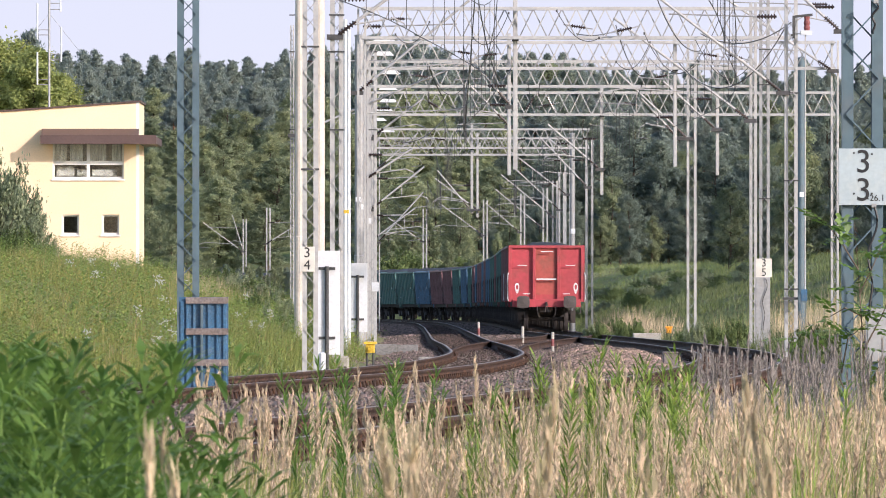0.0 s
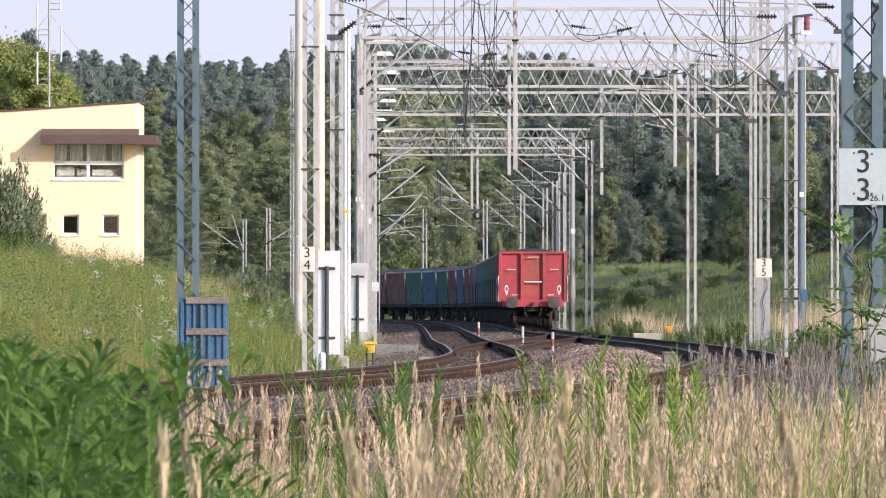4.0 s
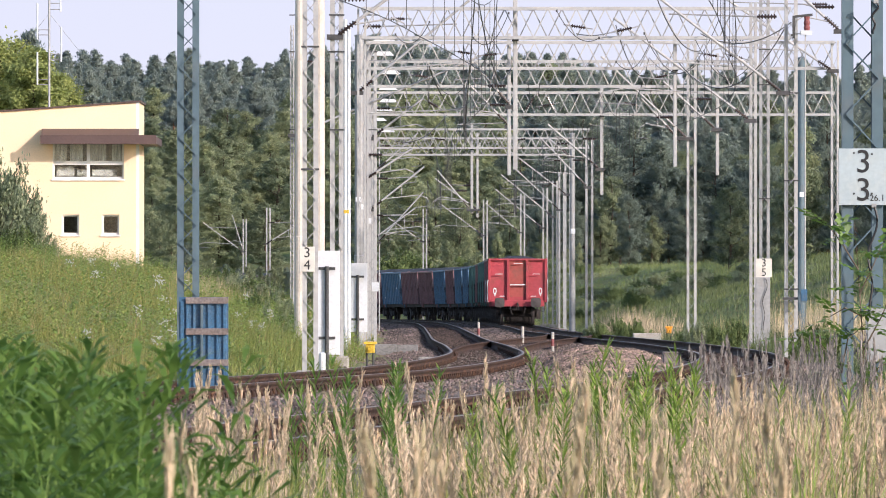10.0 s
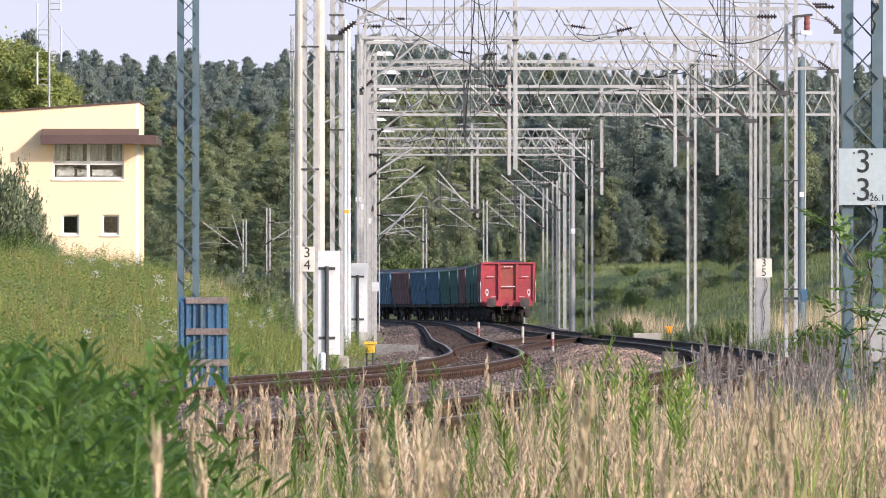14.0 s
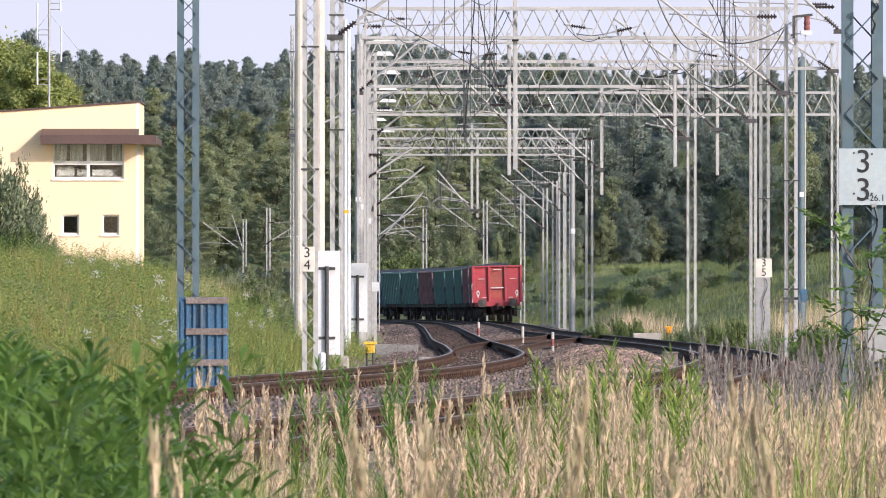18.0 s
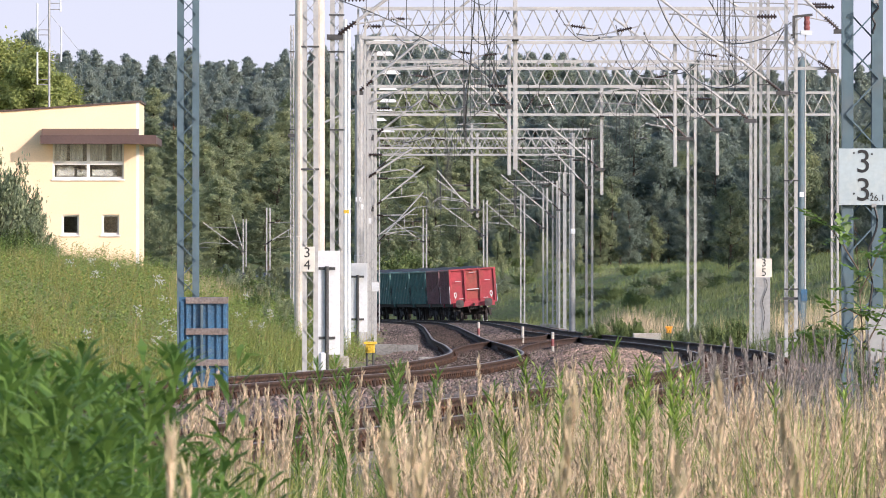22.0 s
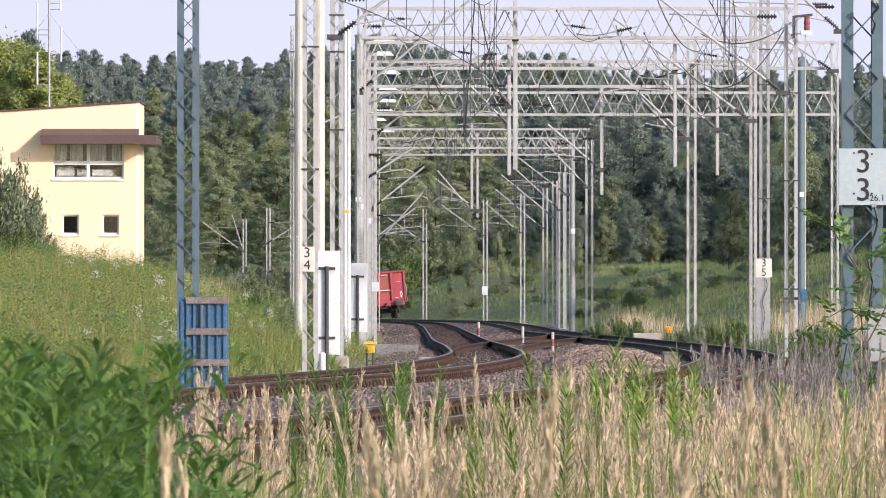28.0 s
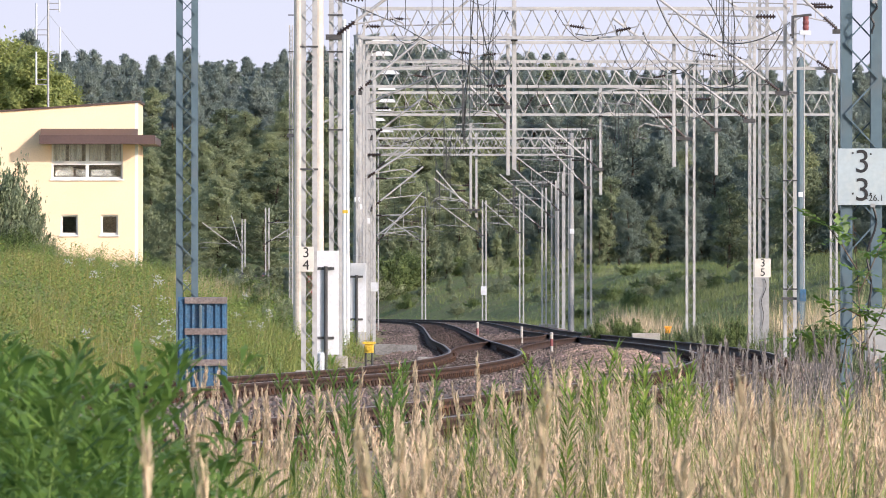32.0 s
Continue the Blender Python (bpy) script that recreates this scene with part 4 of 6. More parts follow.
def shrub(seed, label, leaf_mat, h=2.0, count=7000, leaf=0.05):
    """A domed bush of many stems that fan out from its foot."""
    rnd = np.random.default_rng(seed)
    r = random.Random(seed)
    t = thing("bush", label, "bush")
    stems, boughs = MB(), []
    for k in range(46):
        a, e, q = r.uniform(0, 6.283), r.uniform(0.25, 1.5), r.uniform(0.6, 1.05)
        tip = (math.cos(a) * math.cos(e) * h * 0.75 * q, math.sin(a) * math.cos(e) * h * 0.75 * q, math.sin(e) * h * q)
        boughs.append(((0.25 * tip[0], 0.25 * tip[1], 0.15 * tip[2]), tip, h * r.uniform(0.04, 0.08)))
        if k % 3 == 0:
            stems.tube([(0.05 * tip[0], 0.05 * tip[1], -0.2), tip], 0.02, 4, 0.006)
    part("stem", stems, BARK, t, kind="stuff")
    leaves, facing = leaf_cloud(count, boughs, leaf, rnd, 0.5, 0.35)
    part("crown", quads_mesh("crown", leaves, leaf_mat, facing), None, t)
    return t


protos = {"mound": [shrub(s, "low rounded green bush", LEAF_BUSH) for s in (51, 52, 53)], "lush": [shrub(s, "low bright green bush", LEAF_BIRCH) for s in (55, 56)],
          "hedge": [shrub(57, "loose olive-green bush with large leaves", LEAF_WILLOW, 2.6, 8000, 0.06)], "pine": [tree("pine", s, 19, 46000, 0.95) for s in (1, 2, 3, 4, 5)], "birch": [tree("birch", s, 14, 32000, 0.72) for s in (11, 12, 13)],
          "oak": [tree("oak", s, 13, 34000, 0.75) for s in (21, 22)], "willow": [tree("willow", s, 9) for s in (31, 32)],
          "fine birch": [tree("birch", s, 14, 56000, 0.72, LEAF_LIME) for s in (14, 15)]}
_used = set()


def plant(kind, x, y, h, r, wide=1.0):
    p = next((q for q in protos[kind] if q.name not in _used), None) or r.choice(protos[kind])
    h0 = {"mound": 2.0, "lush": 2.0, "hedge": 2.6, "pine": 19, "birch": 14, "oak": 13, "willow": 9, "fine birch": 14}[kind]
    m = pose(x, y, float(ground_z(x, y)) - 0.1, 0, 0, r.uniform(0, 360)) @ Matrix.Diagonal((h / h0 * wide, h / h0 * wide, h / h0, 1))
    if p.name in _used:
        o = copy_thing(p, m)
    else:
        _used.add(p.name)
        o = p
    o.matrix_basis = m
    o.rotation_mode = "XYZ"
    o.matrix_basis = m
    o["group"] = "forest trees"
    return o


fr = random.Random(5)
# far pines, a mixed edge in front of them, then scrub down to the line
def skyline(x, d):
    """Height above the ground that brings a tree to its place in the wooded slope, row above row up to the ragged top line."""
    line = float(np.interp(784 + x * F / d, [0, 120, 300, 500, 600, 660, 740, 790, 960, 1100, 1300, 1568], [92, 92, 104, 98, 84, 62, 58, 92, 90, 118, 124, 128]))
    line += float(np.interp(d, [940, 1000, 1080, 1160, 1210, 1255, 1300, 1345], [235, 160, 100, 54, 28, 10, 3, 0]))
    return pz(line, d) - float(ground_z(x, d))


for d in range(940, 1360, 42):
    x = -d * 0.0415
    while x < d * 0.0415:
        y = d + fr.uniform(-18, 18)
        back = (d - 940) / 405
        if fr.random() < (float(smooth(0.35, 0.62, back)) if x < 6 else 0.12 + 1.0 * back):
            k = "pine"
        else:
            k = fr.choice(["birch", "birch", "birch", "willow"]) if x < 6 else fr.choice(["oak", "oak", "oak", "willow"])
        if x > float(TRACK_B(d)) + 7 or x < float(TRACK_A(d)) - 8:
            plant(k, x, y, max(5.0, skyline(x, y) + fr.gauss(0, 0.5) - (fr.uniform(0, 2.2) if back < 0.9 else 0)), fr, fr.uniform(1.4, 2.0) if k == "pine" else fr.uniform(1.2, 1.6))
        x += fr.uniform(1.2, 2.1) if back > 0.7 else fr.uniform(1.4, 2.5)
# scrub behind the curve and behind the bank beside it
for d0, x0, x1, gap, h0, h1, kinds in ((890, 27, 60, 3.5, 9, 13, ["oak", "oak", "birch"]), (885, -6, 26, 2.2, 3.5, 6.0, ["willow", "oak"]), (850, -4, 12, 2.0, 2.0, 3.6, ["willow", "birch", "willow"]), (815, 0.5, 9, 2.0, 1.2, 2.2, ["willow", "birch"]),
                                       (892, 9.5, 30, 1.3, 4.5, 8.0, ["oak", "oak", "oak", "willow"]), (905, 9, 30, 2.0, 8.0, 12.5, ["oak", "oak", "birch"]), (740, 20.5, 36, 2.6, 4, 7.5, ["oak", "oak", "willow"]), (640, 16, 34, 2.8, 3.0, 5.5, ["oak", "oak", "willow"]), (560, 17.5, 28, 2.2, 4.0, 7.0, ["oak", "willow"])):
    x = x0
    while x < x1:
        plant(fr.choice(kinds), x, d0 + fr.uniform(-10, 10), fr.uniform(h0, h1), fr)
        x += gap * fr.uniform(0.7, 1.3)
for x, d, top in ((262, 392, 368), (284, 390, 385), (305, 388, 402), (330, 380, 424), (528, 420, 474), (548, 425, 470), (398, 330, 462), (420, 345, 470), (442, 360, 466), (462, 400, 468), (482, 430, 470), (497, 440, 468), (508, 440, 470), (516, 430, 474), (352, 350, 440), (372, 365, 452)):
    gx = px(x, d)
    plant(fr.choice(["willow", "oak"]), gx, d, max(0.8, pz(top, d) - float(ground_z(gx, d))), fr)
# low bushes down the side of the embankment
for x, top, d in ((392, 470, 322), (410, 478, 316), (428, 484, 308), (446, 490, 300), (462, 497, 292), (478, 506, 284), (492, 516, 276), (506, 526, 268), (520, 540, 258), (534, 552, 248), (546, 566, 238), (452, 516, 272), (474, 534, 262), (496, 552, 250), (516, 572, 240)):
    gx = px(x, d)
    plant(fr.choice(["mound", "lush", "lush"]), gx, d, max(0.45, pz(top, d) - float(ground_z(gx, d))), fr, 1.4)
# Unseen trees right of the view, added so their shadows darken the bank.
for d in range(430, 760, 13):
    plant(fr.choice(["oak", "pine", "birch"]), d * 0.0386 + fr.uniform(6, 15), d + fr.uniform(-5, 5), fr.uniform(13, 18), fr)
# light scrub seen over the train, low bushes on the verge
for x in range(655, 960, 13):
    d = 848 + fr.uniform(-8, 8)
    gx = px(x, d)
    plant(fr.choice(["mound", "lush"]), gx, d, max(1.0, pz(456 + 8 * math.sin(x * 0.05) + fr.uniform(-7, 7), d) - float(ground_z(gx, d))), fr, 1.3)
for x, d, top in ((1046, 385, 566), (1062, 380, 561), (1094, 384, 558), (1112, 380, 560), (1130, 376, 563), (1216, 330, 572), (1236, 326, 566), (1262, 320, 570), (1300, 300, 560), (1440, 250, 560), (1475, 240, 575), (1420, 235, 596), (1500, 230, 590)):
    gx = px(x, d)
    plant(fr.choice(["mound", "lush"]), gx, d, max(0.5, pz(top, d) - float(ground_z(gx, d))), fr, 0.8)
# mounds of bramble and young broom on the bank behind the curve
for k in range(150):
    d = fr.uniform(545, 860)
    gx = float(TRACK_B(d)) + 3.8 + 13 * fr.random() ** 0.8
    if gx > d * 0.0386 - 0.5 or math.sin(gx * 0.55 + d * 0.012) + 0.6 * math.sin(d * 0.05) < -0.35:
        continue
    plant(fr.choice(["mound", "lush", "lush"]), gx, d, fr.uniform(0.35, 0.9), fr, fr.uniform(1.4, 2.4))["group"] = "bushes on the far bank"
# trees round the signal box
for k, x, d, top in (("fine birch", 12, 420, 66), ("fine birch", 52, 415, 84), ("fine birch", 84, 425, 128), ("fine birch", -30, 418, 60), ("hedge", 8, 338, 262), ("hedge", 36, 336, 310), ("hedge", -22, 334, 255), ("hedge", 56, 333, 370), ("mound", 30, 331, 400), ("hedge", 92, 345, 412), ("pine", 50, 600, 55)):
    gx = px(x, d)
    o = plant(k, gx, d, pz(top, d) - float(ground_z(gx, d)), fr, 0.62 if k == "hedge" else 1.3)
    o["group"] = "trees beside the signal box"


# ---------- backdrop of hazy sky ----------
def backdrop():
    m = bpy.data.materials.new("hazy_sky")
    m.use_nodes = True
    n, l = m.node_tree.nodes, m.node_tree.links
    n.clear()
    em, out_ = n.new("ShaderNodeEmission"), n.new("ShaderNodeOutputMaterial")
    tc, sp, rp = n.new("ShaderNodeTexCoord"), n.new("ShaderNodeSeparateXYZ"), n.new("ShaderNodeValToRGB")
    l.new(tc.outputs["Generated"], sp.inputs[0])
    l.new(sp.outputs["Z"], rp.inputs["Fac"])
    rp.color_ramp.elements[0].color, rp.color_ramp.elements[0].position = (0.74, 0.78, 0.88, 1), 0.1
    rp.color_ramp.elements[1].color, rp.color_ramp.elements[1].position = (0.6, 0.69, 0.88, 1), 0.7
    em.inputs["Strength"].default_value = 0.655
    l.new(rp.outputs["Color"], em.inputs["Color"])
    l.new(em.outputs[0], out_.inputs["Surface"])
    mb = MB()
    k = 16
    for i in range(k + 1):
        a = radians(-20 + 40 * i / k)
        mb.v += [(4300 * math.sin(a), 4300 * math.cos(a), z) for z in (-20, 500)]
    mb.f += [(2 * i, 2 * i + 2, 2 * i + 3, 2 * i + 1) for i in range(k)]
    solid("backdrop", mb, m, "pale hazy morning sky", "sky", kind="structure")


backdrop()


# ---------- cantilevers, wires ----------
def insulator(p, q, parent, r=0.055, name="insulator"):
    """A ribbed ceramic insulator from p to q."""
    p, q = Vector(p), Vector(q)
    d = (q - p).normalized()
    s_ = d.cross(Vector((0, 1, 0.01))).normalized()
    u_ = s_.cross(d)
    rings = [(0.0, 0.45)]
    for i in range(6):
        c = (i + 0.7) / 6.4
        rings += [(c - 0.045, 0.45), (c - 0.025, 1.0), (c + 0.025, 1.0), (c + 0.045, 0.45)]
    rings.append((1.0, 0.45))
    mb = MB()
    for f_, g in rings:
        mb.v += [tuple(p.lerp(q, f_) + (s_ * math.cos(a) + u_ * math.sin(a)) * r * g) for a in (math.pi * j / 4 for j in range(8))]
    for i in range(len(rings) - 1):
        mb.f += [(i * 8 + j, i * 8 + 8 + j, i * 8 + 8 + (j + 1) % 8, i * 8 + (j + 1) % 8) for j in range(8)]
    part(name, mb, CERAMIC, parent)


def cantilever(xb, yb, xt, yt, d, thick=0.032, tie=True, reg=True):
    """A tubular bracket from its mast at (xb, yb) up to the wire at (xt, yt), with tie rod and registration arm."""
    b = Vector((px(xb, d), d - 0.15, pz(yb, d)))
    e = Vector((px(xt, d), d - 0.15, pz(yt, d)))
    t = thing("cantilever", "grey tubular overhead-line bracket with brown insulators", "bracket", Matrix.Translation((b.x, b.y, 0)), "overhead-line brackets")
    b, e = Vector((0, 0, b.z)), Vector((e.x - b.x, 0, e.z))
    dr = (e - b).normalized()
    sg = 1 if e.x > 0 else -1
    insulator(b + dr * 0.08, b + dr * 0.5, t)
    part("mast_clamp", MB().box(-0.16, 0.16, -0.02, 0.3, b.z - 0.05, b.z + 0.05), DARK_STEEL, t)
    part("strut", MB().tube([b + dr * 0.5, e + dr * 0.15], thick, 8), GALV_LIGHT, t)
    if tie:
        z = min(e.z - 0.1, b.z + abs(e.x) * 0.62)
        insulator((sg * 0.15, 0, z), (sg * 0.6, 0, z), t)
        part("tie_rod", MB().tube([(sg * 0.6, 0, z), (e.x * 0.93, 0, z + 0.06)], thick * 0.62, 6), GALV, t)
    if reg:
        z = b.z + 0.28 * (e.z - b.z)
        x0 = e.x * 0.32
        a = part("registration_arm", MB().tube([(x0, 0, z), (e.x * 0.95, 0, z + 0.12), (e.x * 1.12, 0, z + 0.02)], thick * 0.6, 6), GALV_LIGHT, t)
        part("steady_arm", MB().tube([(e.x * 1.12, 0, z + 0.02), (e.x * 1.18, 0, z - 0.25), (e.x * 0.9, 0, z - 0.3)], 0.014, 5), GALV, a)
        part("drop_bar", MB().tube([(e.x * 0.62, 0, z + 0.06), (e.x * 0.62, 0, b.z + 0.62 * (e.z - b.z))], 0.012, 5), GALV, a)


for c in ((593, 66, 702, -14, 222), (632, 165, 822, 8, 288), (520, 240, 842, 103, 318), (640, 322, 722, 268, 330), (655, 246, 742, 180, 345), (1386, 165, 1168, -2, 262),
          (1474, 126, 1284, -2, 316), (1328, 214, 1094, 38, 300), (1217, 246, 1070, 106, 350), (1488, 56, 1418, -6, 262), (906, 190, 845, 120, 282), (903, 225, 840, 160, 318),
          (1200, 245, 1140, 180, 318), (1268, 230, 1180, 150, 342), (1062, 300, 975, 225, 390), (833, 372, 778, 307, 476), (845, 372, 775, 320, 497), (748, 428, 690, 388, 778),
          (855, 417, 780, 362, 733), (920, 412, 862, 362, 700), (960, 404, 880, 338, 663), (978, 384, 890, 312, 620), (990, 372, 915, 302, 580), (1003, 345, 905, 270, 546),
          (1010, 278, 972, 246, 495), (1040, 332, 962, 250, 460), (430, 446, 362, 396, 892), (471, 432, 535, 392, 793), (431, 446, 412, 384, 890), (668, 300, 735, 240, 497),
          (668, 430, 745, 345, 497), (655, 372, 745, 300, 390), (652, 430, 730, 372, 476)):
    cantilever(*c)


def jumper(x0, v0, x1, v1, d, sag, label="sagging dark jumper cable between overhead-line fittings"):
    a, b = Vector((px(x0, d), d - 0.3, pz(v0, d))), Vector((px(x1, d), d - 0.3, pz(v1, d)))
    t = thing("jumper_cable", label, "cable", Matrix.Translation((a.x, a.y, 0)), "jumper cables")
    pts = []
    for k in range(13):
        u = k / 12
        q = a.lerp(b, u)
        pts.append((q.x - a.x, 0.0, q.z - sag * d / F * 4 * u * (1 - u)))
    part("wire", MB().tube(pts, 0.01, 5), DARK_STEEL, t)
    part("clamp", MB().box(-0.022, 0.022, -0.03, 0.03, pts[0][2] - 0.03, pts[0][2] + 0.03).box(pts[-1][0] - 0.022, pts[-1][0] + 0.022, -0.03, 0.03, pts[-1][2] - 0.03, pts[-1][2] + 0.03), DARK_STEEL, t)


for j in ((757, 116, 760, 118, 316, 64), (775, 150, 822, 152, 342, 18), (925, 208, 968, 212, 390, 10), (935, 150, 955, 150, 342, 46), (700, 62, 760, 40, 280, 26), (838, 68, 900, 24, 280, 30),
          (985, 20, 1060, 68, 280, 24), (1090, 110, 1150, 76, 316, 28), (1140, 60, 1236, 110, 280, 42), (1230, 70, 1330, 112, 316, 46), (1260, 112, 1392, 78, 342, 60), (1060, 165, 1120, 204, 390, 22),
          (1150, 160, 1195, 205, 390, 30), (690, 108, 748, 122, 342, 20), (720, 232, 770, 262, 476, 16), (870, 232, 925, 262, 476, 18)):
    jumper(*j)
for x, v, d, dx, dv in ((757, 180, 316, 18, 10), (945, 172, 342, -14, 22), (968, 172, 342, 12, 22), (690, 34, 280, 26, 0), (1010, 46, 280, 26, 4), (1118, 50, 280, -26, 6), (1245, 96, 316, 24, 4), (1290, 98, 316, 24, 6),
                        (880, 96, 316, -24, 2), (810, 92, 316, 22, 3), (1105, 182, 390, 20, 4), (980, 184, 390, -20, 4), (735, 134, 342, 22, 3), (1180, 134, 342, -22, 4), (770, 246, 476, 17, 2), (930, 246, 476, -17, 3)):
    a = Vector((px(x, d), d - 0.25, pz(v, d)))
    t = thing("string_insulator", "dark brown ribbed insulator on an overhead-line fitting", "insulator", Matrix.Translation(a), "string insulators")
    e = Vector((dx * d / F, 0, -dv * d / F))
    insulator(Vector((0, 0, 0)), e, t, 0.045, "ribbed_body")
    part("steel_eye", MB().tube([tuple(-0.5 * e), tuple(e * 1.5)], 0.016, 5), GALV, t)


def overhead_line(track, spans, label, z_contact=5.5, z_mess=7.5, zig=0.25):
    """Contact wire, sagging carrier wire and droppers over a track."""
    t = thing("overhead_line", label, "overhead wire", group="overhead lines", kind="structure")
    cont, mess = MB(), MB()
    cp, mp_ = [], []
    for i, (a, b) in enumerate(zip(spans, spans[1:])):
        za, zb = (zig if i % 2 else -zig), (-zig if i % 2 else zig)
        n = 10
        for j in range(n):
            u = j / n
            y = a + (b - a) * u
            x = float(track(y)) + za + (zb - za) * u
            zc = z_contact - 0.04 * math.sin(math.pi * u)
            zm = z_mess - 3.0 * u * (1 - u) * min(1.6, (b - a) / 38)
            cp.append((x, y, zc))
            mp_.append((x, y, zm))
            if j in (1, 2, 3, 4, 5, 6, 7, 8, 9) and y < 800:
                part("dropper", MB().tube([(x, y, zc), (x, y, zm)], 0.006, 4), DARK_STEEL, t)
    part("contact_wire", cont.tube(cp, 0.008, 5), DARK_STEEL, t)
    part("carrier_wire", mess.tube(mp_, 0.009, 5), DARK_STEEL, t)


overhead_line(TRACK_A, [70, 130, 193, 235, 288, 330, 390, 440, 497, 550, 600, 650, 700, 745, 790, 840], "overhead contact wire hung over the left track")
overhead_line(TRACK_B, [97, 150, 205, 262, 302, 350, 390, 462, 548, 582, 622, 665, 702, 735, 780, 830], "overhead contact wire hung over the train's track")
# feeder cables that sag across between the gantries
for a, b, da, db, sag in (((845, -10), (905, 120), 250, 282, 0.9), ((1200, 110), (1392, 45), 280, 262, 1.0), ((760, 120), (830, 180), 270, 285, 0.5), ((1090, 45), (1150, 130), 290, 300, 0.5),
                          ((840, 0), (822, 230), 240, 260, 0.1), ((1160, -10), (1240, 90), 262, 280, 0.4), ((1400, 40), (1240, 60), 262, 280, 0.35), ((700, 250), (790, 205), 330, 345, 0.3), ((1020, 60), (1100, 50), 280, 290, 0.1)):
    p0, p1 = Vector((px(a[0], da), da, pz(a[1], da))), Vector((px(b[0], db), db, pz(b[1], db)))
    pts = [p0.lerp(p1, i / 14) - Vector((0, 0, sag * 4 * (i / 14) * (1 - i / 14))) for i in range(15)]
    solid("feeder_cable", MB().tube(pts, 0.013, 5), DARK_STEEL, "dark sagging electric feeder cable between gantries", "cable", "feeder cables")


# ---------- lamps along the line ----------
for x, v, d in ((680, 72, 362), (678, 97, 367), (692, 130, 397), (687, 158, 426), (688, 180, 452), (680, 195, 472), (670, 213, 498), (686, 233, 531)):
    X = px(x, d)
    gx = min(px(x - 30, d), float(TRACK_A(d)) - 2.2)
    g = float(ground_z(gx, d)) - 0.1
    t = thing("street_lamp", "tall grey lamp post with a white head", "street lamp", pose(gx, d, g), "lamps along the line")
    z = pz(v, d) - g
    part("pole", MB().tube([(0, 0, 0), (0, 0, z - 0.35)], 0.065, 10, 0.045), GALV, t)
    part("arm", MB().tube([(0, 0, z - 0.4), (0.08, 0, z - 0.1), (X - gx, 0, z)], 0.03, 8), GALV, t)
    part("lamp_head", MB().add([(X - gx + a * 0.36, b * 0.14, z + c) for a, b, c in ((-1, -1, -0.03), (1, -0.6, -0.03), (1, 0.6, -0.03), (-1, 1, -0.03), (-0.7, -0.7, 0.1), (0.6, -0.4, 0.1), (0.6, 0.4, 0.1), (-0.7, 0.7, 0.1))],
                               [(0, 3, 2, 1), (4, 5, 6, 7), (0, 1, 5, 4), (1, 2, 6, 5), (2, 3, 7, 6), (3, 0, 4, 7)]), WHITE_PAINT, t, "white lamp head")


# ---------- number plates ----------
def words(text, height, material, parent, x, y, z, name="lettering"):
    cu = bpy.data.curves.new("lettering", "FONT")
    cu.body, cu.size, cu.extrude, cu.align_x, cu.align_y = text, height, 0.002, "CENTER", "CENTER"
    tmp = bpy.data.objects.new("lettering_tmp", cu)
    me = bpy.data.meshes.new_from_object(tmp)
    bpy.data.objects.remove(tmp)
    me.materials.append(material)
    ob = part(name, me, None, parent)
    ob.matrix_basis = pose(x, y, z, 90, 0, 0)
    return ob


def number_plate(x0, x1, v0, v1, d, rows, label, dots=False, small=""):
    w, h = (x1 - x0) * d / F, (v1 - v0) * d / F
    t = thing("number_plate", label, "sign", pose(px((x0 + x1) / 2, d), d, pz((v0 + v1) / 2, d)), "mast number plates")
    part("plate", MB().bevel_box(-w / 2, w / 2, -0.006, 0.006, -h / 2, h / 2, 0.004), SIGN_WHITE if d < 120 else CREAM_SIGN, t)
    for k, ch in enumerate(rows):
        words(ch, h * 0.58, BLACK_PAINT, t, 0, -0.009, h * (0.25 - 0.5 * k), "numeral")
    if dots:
        for dx, dz in ((-0.19, 0.42), (0.17, 0.4), (-0.19, -0.3), (0.17, -0.3)):
            part("dot", MB().tube([(dx * w, -0.007, dz * h), (dx * w, -0.012, dz * h)], 0.009, 8), BLACK_PAINT, t)
    if small:
        words(small, h * 0.16, BLACK_PAINT, t, w * 0.25, -0.009, -h * 0.38, "numeral")
    for q in (-1, 1):
        part("clamp", MB().box(-w * 0.4, w * 0.4, 0.006, 0.03, q * h * 0.3 - 0.015, q * h * 0.3 + 0.015), GALV, t)


number_plate(1484, 1572, 263, 363, 96.84, ["3", "3"], "large white mast number plate with black numerals", True, "-26.1")
number_plate(530, 557, 437, 481, 192.84, ["3", "4"], "small white mast number plate with black numerals")
number_plate(1338, 1366, 458, 491, 299.84, ["3", "5"], "small white mast number plate with black numerals")


# ---------- small fixtures ----------
def marker(x, v0, v1, d, r, bands, label):
    t = thing("marker_post", label, "marker post", pose(px(x, d), d, 0), "marker posts")
    z0, z1 = pz(v1, d) - 0.25, pz(v0, d)
    for k, m in enumerate(bands):
        a, b = z0 + (z1 - z0) * k / len(bands), z0 + (z1 - z0) * (k + 1) / len(bands)
        part("band", MB().turned([(r, a), (r, b)] if k < len(bands) - 1 else [(r, a), (r, b - 0.02), (r * 0.6, b)], 10), m, t)


marker(978, 588, 608, 300, 0.045, [CONCRETE, RED_PAINT, CONCRETE], "short red and white fouling post between the tracks")
marker(847, 570, 592, 420, 0.05, [CONCRETE, RED_PAINT, CONCRETE], "short white and red fouling post between the tracks")
marker(925, 578, 598, 345, 0.045, [CONCRETE, CONCRETE], "short grey-white post between the tracks")
